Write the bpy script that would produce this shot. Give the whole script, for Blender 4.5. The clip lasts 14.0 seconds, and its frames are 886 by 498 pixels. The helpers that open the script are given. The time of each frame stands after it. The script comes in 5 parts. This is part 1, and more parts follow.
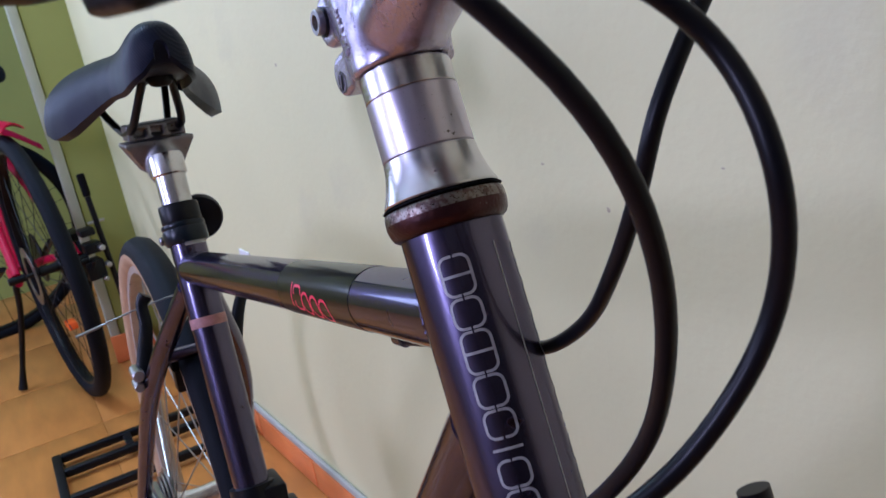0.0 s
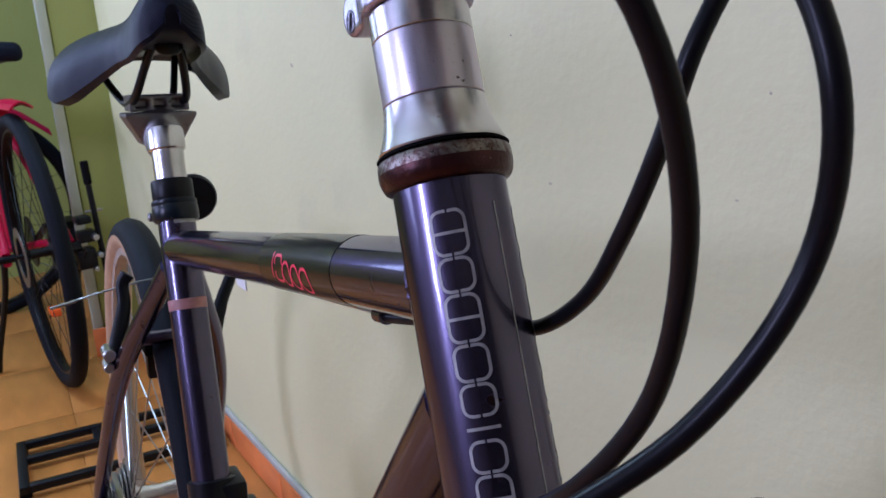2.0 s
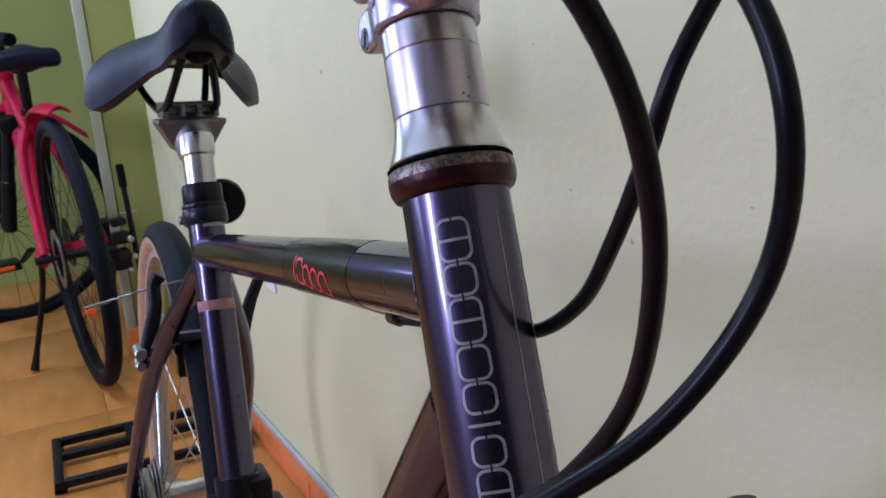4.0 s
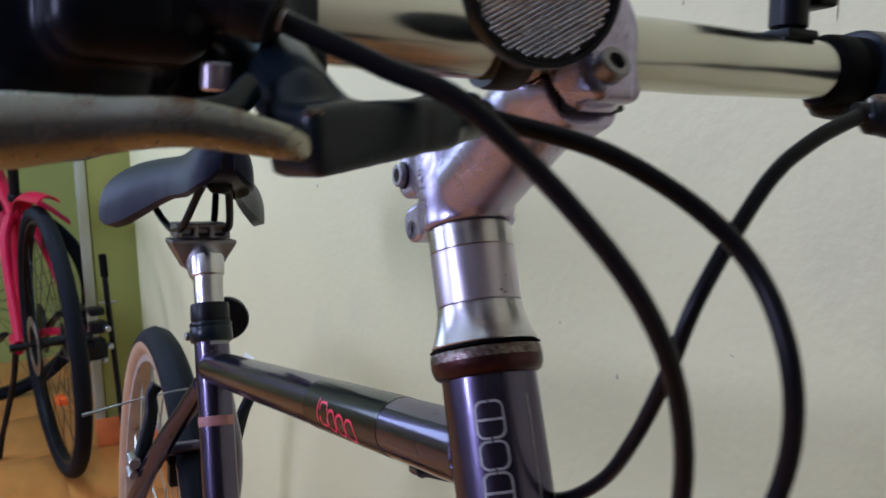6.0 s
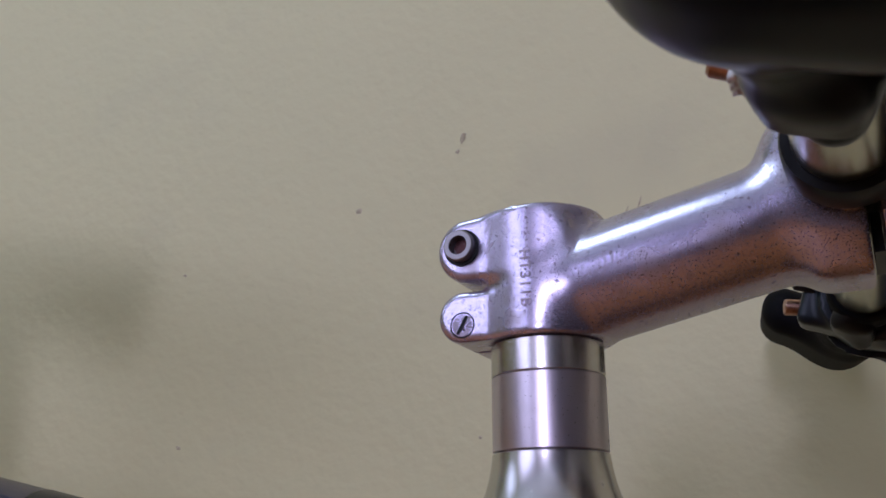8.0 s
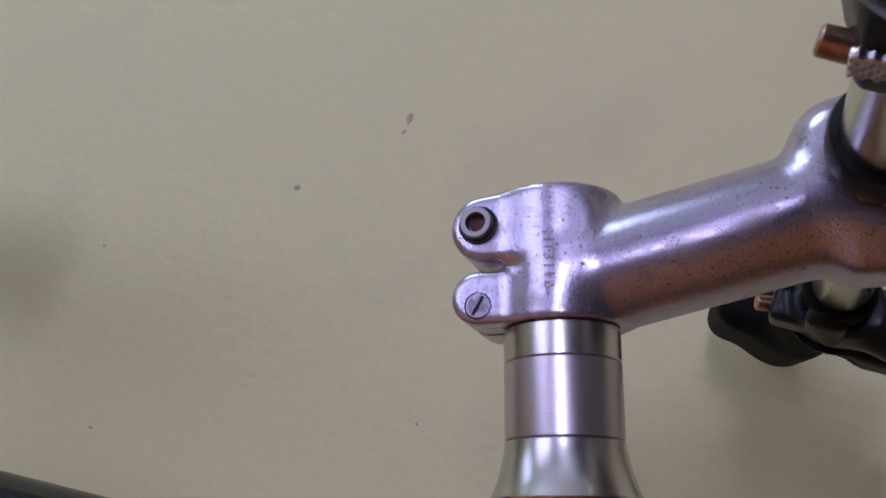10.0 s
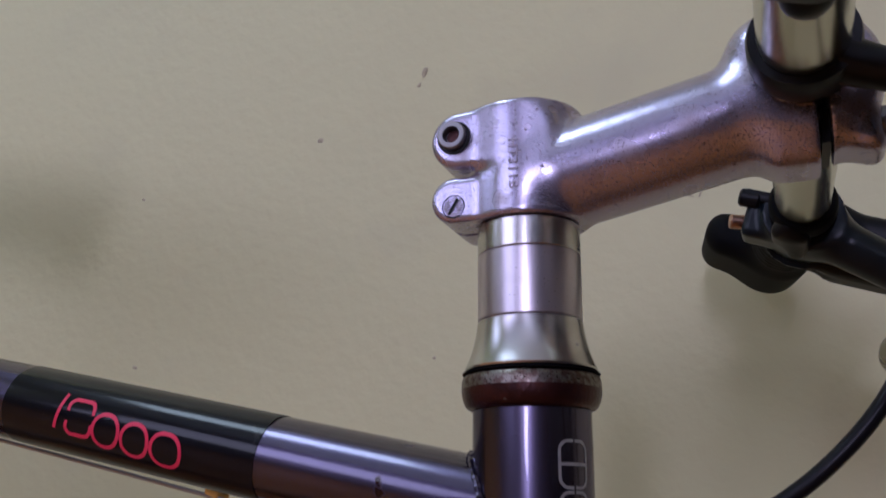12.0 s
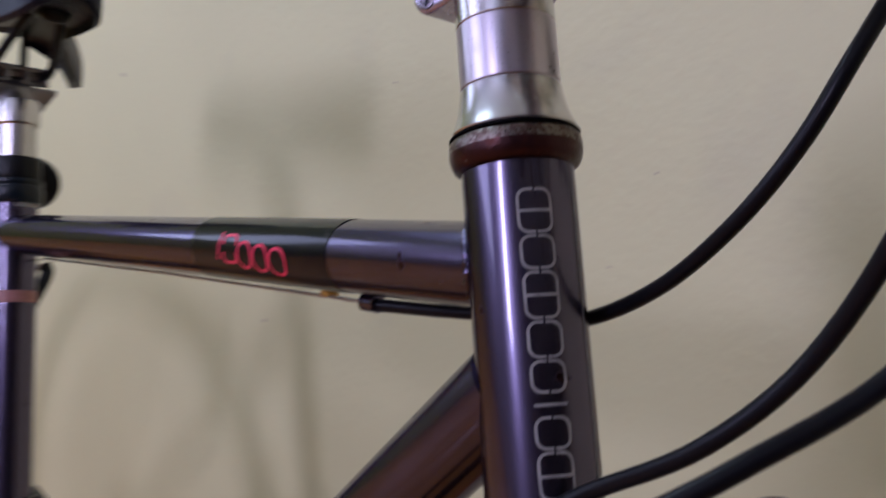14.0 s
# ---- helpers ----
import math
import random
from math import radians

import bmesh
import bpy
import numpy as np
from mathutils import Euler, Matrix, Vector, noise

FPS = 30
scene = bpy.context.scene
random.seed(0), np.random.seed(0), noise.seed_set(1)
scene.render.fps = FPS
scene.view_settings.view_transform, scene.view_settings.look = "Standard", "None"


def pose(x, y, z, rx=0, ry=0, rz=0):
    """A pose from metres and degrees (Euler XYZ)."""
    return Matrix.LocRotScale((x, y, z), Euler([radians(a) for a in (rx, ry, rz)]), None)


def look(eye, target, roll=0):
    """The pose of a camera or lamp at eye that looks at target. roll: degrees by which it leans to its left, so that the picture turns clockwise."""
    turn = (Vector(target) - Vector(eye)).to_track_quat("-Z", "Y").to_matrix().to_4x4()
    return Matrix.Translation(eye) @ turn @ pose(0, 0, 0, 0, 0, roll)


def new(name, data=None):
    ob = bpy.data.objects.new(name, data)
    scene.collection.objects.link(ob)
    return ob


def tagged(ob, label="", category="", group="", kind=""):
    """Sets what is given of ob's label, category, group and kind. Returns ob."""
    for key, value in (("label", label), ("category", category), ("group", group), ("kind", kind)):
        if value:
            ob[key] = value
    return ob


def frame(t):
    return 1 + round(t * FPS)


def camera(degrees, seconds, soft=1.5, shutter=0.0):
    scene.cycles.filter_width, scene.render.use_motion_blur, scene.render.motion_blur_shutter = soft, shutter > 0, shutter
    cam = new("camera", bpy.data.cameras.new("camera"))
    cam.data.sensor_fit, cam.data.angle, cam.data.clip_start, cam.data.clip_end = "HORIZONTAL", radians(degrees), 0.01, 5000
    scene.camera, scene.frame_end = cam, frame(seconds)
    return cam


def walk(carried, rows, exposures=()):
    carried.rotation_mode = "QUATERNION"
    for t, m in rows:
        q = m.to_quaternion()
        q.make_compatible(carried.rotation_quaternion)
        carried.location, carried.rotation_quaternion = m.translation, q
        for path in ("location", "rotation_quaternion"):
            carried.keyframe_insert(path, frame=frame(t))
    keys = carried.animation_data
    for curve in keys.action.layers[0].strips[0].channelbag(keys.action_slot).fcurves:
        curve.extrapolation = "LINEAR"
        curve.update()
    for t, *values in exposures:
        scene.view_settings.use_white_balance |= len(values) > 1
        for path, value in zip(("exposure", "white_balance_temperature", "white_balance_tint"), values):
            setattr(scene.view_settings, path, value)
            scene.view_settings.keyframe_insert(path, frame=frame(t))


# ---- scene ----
cam = camera(52.6, 14.0, soft=1.45, shutter=0.5)
cam.data.dof.use_dof, cam.data.dof.focus_distance, cam.data.dof.aperture_fstop = True, 0.36, 48.0
PATH = [
    (0, (0.2787, -0.1328, 0.9374), (-0.5877, 0.2675, 0.6390), -10.99),
    (0.5, (0.2565, -0.1173, 0.9183), (-0.6211, 0.2774, 0.6465), -8.56),
    (1, (0.2573, -0.1259, 0.9133), (-0.6158, 0.2901, 0.6588), -6.10),
    (1.5, (0.2594, -0.1298, 0.9037), (-0.6159, 0.2848, 0.6549), -4.64),
    (2, (0.2611, -0.1264, 0.9042), (-0.6128, 0.2861, 0.6469), -4.32),
    (2.5, (0.2656, -0.1227, 0.9027), (-0.6095, 0.2838, 0.6400), -4.69),
    (2.7, (0.2673, -0.1210, 0.9002), (-0.6056, 0.2856, 0.6304), -4.94),
    (4.8, (0.3064, -0.1390, 0.9215), (-0.5915, 0.2347, 0.6887), -3.80),
    (5, (0.3157, -0.1491, 0.9278), (-0.5775, 0.2411, 0.7044), -3.10),
    (5.5, (0.3203, -0.1515, 0.9605), (-0.5726, 0.2622, 0.7825), -1.86),
    (6, (0.3025, -0.1627, 0.9520), (-0.5889, 0.2640, 0.7993), -1.46),
    (6.2, (0.2669, -0.1769, 0.9352), (-0.5873, 0.3246, 0.7975), 1.28),
    (6.5, (0.2107, -0.2061, 0.9181), (-0.5584, 0.4283, 0.8409), 7.87),
    (7, (0.1323, -0.2381, 0.8980), (-0.5157, 0.5234, 0.9067), 13.30),
    (7.5, (0.1008, -0.2474, 0.9018), (-0.4633, 0.5763, 0.9603), 15.89),
    (9.8, (0.0468, -0.2566, 0.8850), (-0.3483, 0.6548, 1.0003), 19.84),
    (10, (0.0464, -0.2538, 0.8862), (-0.3461, 0.6594, 0.9961), 19.70),
    (10.5, (0.0521, -0.2574, 0.8858), (-0.3336, 0.6599, 0.9848), 19.32),
    (11, (0.0568, -0.2638, 0.8848), (-0.3335, 0.6521, 0.9789), 19.30),
    (11.5, (0.0680, -0.2684, 0.8794), (-0.3335, 0.6433, 0.9667), 19.09),
    (12, (0.0851, -0.2774, 0.8681), (-0.3402, 0.6250, 0.9365), 18.97),
    (12.5, (0.1023, -0.2715, 0.8664), (-0.3468, 0.6211, 0.9067), 17.76),
    (13, (0.1268, -0.2623, 0.8711), (-0.3467, 0.6184, 0.8836), 16.21),
    (13.5, (0.1582, -0.2490, 0.8654), (-0.3905, 0.5850, 0.8087), 13.60),
    (14, (0.2118, -0.2147, 0.8692), (-0.5256, 0.4402, 0.7038), 7.53),
]
walk(cam, [(t, look(eye, target, roll)) for t, eye, target, roll in PATH], [(0, -0.36, 5000, 27), (2.0, -0.44, 5000, 26.5), (4.8, -0.44, 5060, 23), (6.2, -0.50, 5080, 21.5), (6.5, -0.71, 5120, 24), (7.0, -0.99, 5380, 21.5), (7.5, -1.11, 5560, 23.5), (10, -1.13, 5500, 29), (12, -1.15, 5520, 28), (13, -1.06, 5560, 27.5), (14, -0.80, 5480, 31)])
# ---------------------------------------------------------------- world and large lights
world = bpy.data.worlds.new("sky")
scene.world = world
world.use_nodes = True
sky = world.node_tree.nodes.new("ShaderNodeTexSky")
sky.sky_type, sky.sun_disc = "NISHITA", False
sky.sun_elevation, sky.sun_rotation = radians(35), radians(60)
world.node_tree.nodes["Background"].inputs["Strength"].default_value = 0.12
world.node_tree.links.new(sky.outputs[0], world.node_tree.nodes["Background"].inputs["Color"])


def daylight(name, place, target, wide, high, watts, colour):
    """Sky light that comes in through an opening."""
    lamp = bpy.data.lights.new(name, "AREA")
    lamp.shape, lamp.size, lamp.size_y = "RECTANGLE", wide, high
    lamp.energy, lamp.color = watts, colour
    ob = new(name, lamp)
    ob.matrix_world = look(place, target)
    return ob


daylight("daylight_window", (0.13, -3.22, 1.75), (0.0, 0.0, 2.35), 0.34, 1.00, 54, (0.93, 0.86, 1.0))
daylight("daylight_window_rear", (-2.3, -3.22, 1.60), (-1.5, 0.0, 2.3), 1.90, 1.20, 42, (0.90, 0.87, 1.0))
daylight("daylight_window_west", (-3.66, -1.55, 1.55), (0.0, -1.2, 1.3), 0.80, 1.10, 14, (0.84, 0.90, 1.0))
bulb = bpy.data.lights.new("ceiling_panel", "AREA")
bulb.shape, bulb.size, bulb.size_y = "RECTANGLE", 1.2, 0.60
bulb.energy, bulb.color = 42, (0.80, 1.0, 0.98)
new("ceiling_panel", bulb).location = (-1.9, -0.80, 2.70)

# ---------------------------------------------------------------- materials


def material(name, base, rough=0.5, metal=0.0, spots=(), bump=0.0, bump_scale=60.0, grain=0.06, grain_scale=8.0, coat=0.0, vary=0.0, spec=0.5, coat_rough=0.12, stretch=(1, 1, 1), deep=0.0005, wave=0.0):
    """A surface with slow and fine variation; spots: (colour, scale, threshold, soft, rough) of stains with their own shape."""
    m = bpy.data.materials.new(name)
    m.use_nodes = True
    t = m.node_tree
    b = t.nodes["Principled BSDF"]
    add = t.nodes.new
    link = t.links.new
    co = add("ShaderNodeTexCoord")
    mp = add("ShaderNodeMapping")
    mp.inputs["Scale"].default_value = stretch
    link(co.outputs["Object"], mp.inputs["Vector"])
    slow = add("ShaderNodeTexNoise")
    slow.inputs["Scale"].default_value, slow.inputs["Detail"].default_value = grain_scale, 6
    link(mp.outputs[0], slow.inputs["Vector"])
    ramp = add("ShaderNodeMapRange")
    ramp.inputs["From Min"].default_value, ramp.inputs["From Max"].default_value = 0.3, 0.7
    ramp.inputs["To Min"].default_value, ramp.inputs["To Max"].default_value = 1 - grain, 1 + grain
    link(slow.outputs["Fac"], ramp.inputs["Value"])
    hue = add("ShaderNodeHueSaturation")
    hue.inputs["Color"].default_value = (*base, 1)
    link(ramp.outputs[0], hue.inputs["Value"])
    colour = hue.outputs["Color"]
    if vary:
        info = add("ShaderNodeObjectInfo")
        r2 = add("ShaderNodeMapRange")
        r2.inputs["To Min"].default_value, r2.inputs["To Max"].default_value = 1 - vary, 1 + vary
        link(info.outputs["Random"], r2.inputs["Value"])
        h2 = add("ShaderNodeHueSaturation")
        link(colour, h2.inputs["Color"])
        link(r2.outputs[0], h2.inputs["Value"])
        colour = h2.outputs["Color"]
    roughness = None
    for tint, scale, limit, soft, r in spots:
        n = add("ShaderNodeTexNoise")
        n.inputs["Scale"].default_value, n.inputs["Detail"].default_value = scale, 4
        link(mp.outputs[0], n.inputs["Vector"])
        w = add("ShaderNodeMapRange")
        w.inputs["From Min"].default_value, w.inputs["From Max"].default_value = limit, limit + soft
        link(n.outputs["Fac"], w.inputs["Value"])
        mix = add("ShaderNodeMix")
        mix.data_type = "RGBA"
        link(w.outputs[0], mix.inputs["Factor"])
        link(colour, mix.inputs[6])
        mix.inputs[7].default_value = (*tint, 1)
        colour = mix.outputs[2]
        rr = add("ShaderNodeMix")
        link(w.outputs[0], rr.inputs["Factor"])
        if roughness is None:
            rr.inputs[2].default_value = rough
        else:
            link(roughness, rr.inputs[2])
        rr.inputs[3].default_value = r
        roughness = rr.outputs[0]
    link(colour, b.inputs["Base Color"])
    if roughness is not None:
        link(roughness, b.inputs["Roughness"])
    b.inputs["Roughness"].default_value, b.inputs["Metallic"].default_value = rough, metal
    b.inputs["Coat Weight"].default_value, b.inputs["Coat Roughness"].default_value = coat, coat_rough
    b.inputs["Specular IOR Level"].default_value = spec
    if bump:
        f = add("ShaderNodeTexNoise")
        f.inputs["Scale"].default_value, f.inputs["Detail"].default_value = bump_scale, 5
        link(mp.outputs[0], f.inputs["Vector"])
        bp = add("ShaderNodeBump")
        bp.inputs["Strength"].default_value, bp.inputs["Distance"].default_value = bump, deep
        height = f.outputs["Fac"]
        if wave:
            bands = add("ShaderNodeTexWave")
            bands.bands_direction = "DIAGONAL"
            bands.inputs["Scale"].default_value, bands.inputs["Distortion"].default_value = wave, 3.0
            bands.inputs["Detail Scale"].default_value = 0.3
            link(mp.outputs[0], bands.inputs["Vector"])
            both = add("ShaderNodeMath")
            both.operation = "ADD"
            link(f.outputs["Fac"], both.inputs[0])
            link(bands.outputs["Fac"], both.inputs[1])
            height = both.outputs[0]
        link(height, bp.inputs["Height"])
        link(bp.outputs[0], b.inputs["Normal"])
    return m


WALL = material("cream_wall_paint", (0.70, 0.670, 0.385), 0.55, bump=0.4, bump_scale=90, deep=0.0016, grain=0.03, grain_scale=3, spots=(((0.59, 0.56, 0.36), 4, 0.60, 0.25, 0.65),))
# For the unseen south wall: grey-lavender, toned for what the metals reflect.
DULL = material("dull_grey_unseen_wall", (0.32, 0.29, 0.34), 0.7, bump=0.2, bump_scale=40, deep=0.002, grain=0.1, grain_scale=2)
# For the unseen end wall: dark so that parts facing it reflect less.
DARK = material("dark_unseen_wall", (0.085, 0.072, 0.070), 0.6, bump=0.2, bump_scale=40, deep=0.002, grain=0.12, grain_scale=2)
GREEN = material("green_wall_paint", (0.275, 0.300, 0.068), 0.6, bump=0.2, bump_scale=40, deep=0.002, grain=0.08, grain_scale=3)
WHITE = material("white_trim_paint", (0.42, 0.45, 0.33), 0.5, grain=0.06)
# Mint tint stands in for cool light on the unseen ceiling.
CEIL = material("ceiling_cool_tint", (0.72, 0.85, 0.83), 0.8, bump=0.1)
TILE = material("orange_floor_tile", (0.50, 0.205, 0.042), 0.30, grain=0.16, grain_scale=6, stretch=(1, 4, 1), bump=0.1, vary=0.06, spots=(((0.47, 0.18, 0.035), 9, 0.6, 0.25, 0.4),))
GROUT = material("grout", (0.42, 0.20, 0.06), 0.9, bump=0.2)
SKIRT = material("orange_skirting_tile", (0.66, 0.19, 0.05), 0.35, grain=0.15, grain_scale=10, vary=0.08, bump=0.05)
CEMENT = material("grey_grout_strip", (0.42, 0.41, 0.36), 0.9, bump=0.3)
FRAME = material("dark_metallic_paint", (0.088, 0.075, 0.126), 0.27, metal=1.0, coat=0.8, coat_rough=0.09, grain=0.10, grain_scale=30, bump=0.15, bump_scale=1500, deep=0.00005, spots=(((0.022, 0.008, 0.008), 110, 0.69, 0.04, 0.6),))
next(n for n in FRAME.node_tree.nodes if n.type == "BSDF_PRINCIPLED").inputs["Specular Tint"].default_value = (0.35, 0.33, 0.45, 1)
ALLOY = material("brushed_alloy", (0.60, 0.585, 0.59), 0.26, metal=1.0, grain=0.06, grain_scale=40, bump=0.2, bump_scale=900, deep=0.00004, spots=(((0.25, 0.23, 0.22), 330, 0.72, 0.04, 0.5),))
SATIN = material("satin_alloy", (0.60, 0.55, 0.62), 0.32, metal=0.95, grain=0.06, grain_scale=60, bump=0.2, bump_scale=900, deep=0.00004, spots=(((0.22, 0.20, 0.20), 1500, 0.675, 0.05, 0.5), ((0.16, 0.13, 0.13), 300, 0.72, 0.04, 0.5), ((0.50, 0.46, 0.50), 60, 0.60, 0.2, 0.45)))
CAST = material("pitted_cast_alloy", (0.485, 0.45, 0.60), 0.26, metal=0.87, grain=0.12, grain_scale=45, bump=0.5, bump_scale=900, deep=0.00010, spots=(((0.33, 0.29, 0.31), 70, 0.55, 0.22, 0.42), ((0.17, 0.14, 0.16), 2000, 0.605, 0.06, 0.5), ((0.14, 0.11, 0.12), 700, 0.665, 0.05, 0.5), ((0.18, 0.14, 0.15), 240, 0.72, 0.04, 0.5)))
CHROME = material("polished_bar_alloy", (0.60, 0.60, 0.52), 0.22, metal=1.0, grain=0.06, grain_scale=30, bump=0.1, bump_scale=300, deep=0.00005, spots=(((0.18, 0.13, 0.09), 190, 0.73, 0.03, 0.6),))
RIM = material("dull_rim_alloy", (0.40, 0.34, 0.28), 0.6, metal=0.3, grain=0.15, grain_scale=30, spots=(((0.20, 0.16, 0.13), 60, 0.62, 0.1, 0.6),))
STEEL = material("spoke_steel", (0.42, 0.42, 0.42), 0.32, metal=1.0)
# Darker alloy: puts the raised letters' shading into colour; also the barrel nut.
LETTER = material("darker_cast_alloy", (0.36, 0.31, 0.38), 0.42, metal=1.0, grain=0.2, grain_scale=500)
DULLALLOY = material("dull_grey_alloy", (0.27, 0.26, 0.27), 0.42, metal=1.0, grain=0.12, grain_scale=60, bump=0.2, bump_scale=700, deep=0.00006, spots=(((0.10, 0.07, 0.06), 300, 0.66, 0.06, 0.6),))
WORN = material("worn_speckled_steel", (0.21, 0.185, 0.16), 0.32, metal=1.0, grain=0.2, grain_scale=100, bump=0.5, bump_scale=700, deep=0.0002, spots=(((0.13, 0.085, 0.075), 420, 0.46, 0.14, 0.5), ((0.035, 0.022, 0.02), 1300, 0.60, 0.05, 0.6)))
RUST = material("rusty_headset_steel", (0.050, 0.017, 0.017), 0.30, metal=0.7, grain=0.3, grain_scale=120, bump=0.6, bump_scale=700, deep=0.0003, spots=(((0.065, 0.018, 0.014), 260, 0.50, 0.2, 0.5), ((0.14, 0.11, 0.10), 500, 0.68, 0.10, 0.35)))
BLACK = material("black_plastic", (0.0055, 0.0060, 0.0080), 0.38, grain=0.2, bump=0.2, bump_scale=900, deep=0.00008, spec=0.22, spots=(((0.06, 0.06, 0.06), 160, 0.76, 0.04, 0.6),))
POD = material("glossy_black_plastic", (0.0045, 0.0055, 0.0090), 0.30, grain=0.2, bump=0.1, bump_scale=900, deep=0.00005, spec=0.13)
RUBBER = material("black_rubber", (0.0045, 0.0045, 0.0055), 0.60, grain=0.2, bump=0.4, bump_scale=1200, deep=0.0001, spec=0.06)
HOUSING = material("cable_housing", (0.006, 0.006, 0.008), 0.33, grain=0.2, bump=0.1, bump_scale=900, deep=0.00005, spec=0.17)
LEVERBLACK = material("black_lever_paint", (0.005, 0.010, 0.016), 0.30, grain=0.2, bump=0.2, bump_scale=500, deep=0.0001, spec=0.32, spots=(((0.30, 0.29, 0.28), 260, 0.74, 0.03, 0.4),))
BLADE = material("worn_lever_alloy", (0.37, 0.37, 0.30), 0.27, metal=1.0, grain=0.15, grain_scale=40, bump=0.4, bump_scale=500, deep=0.0001, spots=(((0.20, 0.13, 0.08), 130, 0.54, 0.14, 0.45), ((0.14, 0.11, 0.09), 1200, 0.66, 0.05, 0.6)))
VINYL = material("saddle_vinyl", (0.006, 0.0085, 0.022), 0.40, grain=0.25, bump=0.40, bump_scale=700, deep=0.0004, spec=0.13, wave=200)
TYRE = material("tyre_rubber", (0.006, 0.0075, 0.011), 0.65, grain=0.2, bump=0.5, bump_scale=500, deep=0.0006, spec=0.10)
GUM = material("gum_sidewall", (0.46, 0.30, 0.17), 0.7, grain=0.12, grain_scale=20)
RED = material("red_frame_paint", (0.40, 0.002, 0.034), 0.38, spec=0.2, grain=0.1)
SILVER = material("silver_print", (0.34, 0.34, 0.335), 0.45, metal=0.3, grain=0.2, grain_scale=300)
REDPRINT = material("red_print", (0.80, 0.03, 0.09), 0.4)
STICKER = material("black_sticker", (0.003, 0.003, 0.006), 0.34, spec=0.05, coat=0.5, grain=0.2, bump=0.3, bump_scale=400, deep=0.00005, spots=(((0.05, 0.05, 0.05), 90, 0.70, 0.08, 0.5),))
PINK = material("faded_pink_sticker", (0.40, 0.19, 0.18), 0.5, grain=0.2, grain_scale=200)
YELLOW = material("yellow_tape", (0.60, 0.33, 0.05), 0.6)
LENS = material("clear_reflector", (0.80, 0.80, 0.78), 0.16, metal=0.9, grain=0.2, grain_scale=300)
PAPER = material("white_paper", (0.75, 0.74, 0.74), 0.8)
COPPER = material("coppery_bolt", (0.45, 0.27, 0.20), 0.35, metal=1.0, grain=0.2, grain_scale=400)
AMBER = material("amber_reflector", (0.85, 0.12, 0.01), 0.25)

# ---------------------------------------------------------------- building helpers


def link_mesh(name, verts, faces, mat, smooth=True):
    me = bpy.data.meshes.new(name)
    me.from_pydata([tuple(map(float, v)) for v in verts], [], [tuple(map(int, f)) for f in faces])
    me.validate()
    if smooth:
        me.shade_smooth()
        me.set_sharp_from_angle(angle=radians(38))
    if mat:
        me.materials.append(mat)
    return me


def part(name, geo, mat, parent=None, label="", smooth=True):
    """One mesh object under a thing or under a part."""
    me = geo if isinstance(geo, bpy.types.Mesh) else link_mesh(name, geo[0], geo[1], mat, smooth)
    ob = new(name, me)
    if parent is not None:
        ob.parent = parent
    if label:
        tagged(ob, label)
    return ob


def thing(name, label, category, m=Matrix(), group="", kind=""):
    ob = new(name)
    ob.matrix_world = m
    return tagged(ob, label, category, group, kind)


def join(*geos):
    verts, faces = [], []
    for v, f in geos:
        n = len(verts)
        verts += list(v)
        faces += [tuple(i + n for i in face) for face in f]
    return verts, faces


def moved(geo, m):
    return [m @ Vector(v) for v in geo[0]], geo[1]


def mirrored(geo):
    return [(v[0], -v[1], v[2]) for v in geo[0]], [tuple(reversed(f)) for f in geo[1]]


def spline(points, n=40):
    """A smooth line through the given points."""
    c = np.array(points, float)
    q = np.vstack([2 * c[0] - c[1], c, 2 * c[-1] - c[-2]])
    u = np.linspace(0, len(c) - 1 - 1e-9, n)
    i = u.astype(int)
    f = (u - i)[:, None]
    a, b, d, e = q[i], q[i + 1], q[i + 2], q[i + 3]
    return 0.5 * (2 * b + (d - a) * f + (2 * a - 5 * b + 4 * d - e) * f**2 + (3 * b - a - 3 * d + e) * f**3)


def sweep(points, radius, segs=16, caps=True, flat=1.0, side=(0, 0, 1)):
    """A tube along a line; radius: one number or one for each point; flat: its thickness across `side`."""
    p = np.array(points, float)
    r = np.full(len(p), radius) if np.isscalar(radius) else np.interp(np.linspace(0, 1, len(p)), np.linspace(0, 1, len(radius)), radius)
    d = np.gradient(p, axis=0)
    d /= np.linalg.norm(d, axis=1)[:, None]
    n = np.array(side, float)
    n = n - (n @ d[0]) * d[0]
    if np.linalg.norm(n) < 1e-3:
        n = np.cross(d[0], (1, 0.3, 0))
    verts, faces = [], []
    for k in range(len(p)):
        n = n - (n @ d[k]) * d[k]
        n /= np.linalg.norm(n)
        w = np.cross(d[k], n)
        for a in range(segs):
            t = 2 * math.pi * a / segs
            verts.append(p[k] + r[k] * (math.cos(t) * n * flat + math.sin(t) * w))
    for k in range(len(p) - 1):
        for a in range(segs):
            b = (a + 1) % segs
            faces.append((k * segs + a, k * segs + b, (k + 1) * segs + b, (k + 1) * segs + a))
    if caps:
        faces += [tuple(reversed(range(segs))), tuple(range((len(p) - 1) * segs, len(p) * segs))]
    return verts, faces


def frame_of(origin, axis, ahead=(1, 0, 0)):
    z = Vector(axis).normalized()
    x = Vector(ahead)
    x = (x - x.dot(z) * z).normalized()
    y = z.cross(x)
    return Matrix(((x.x, y.x, z.x, origin[0]), (x.y, y.y, z.y, origin[1]), (x.z, y.z, z.z, origin[2]), (0, 0, 0, 1)))


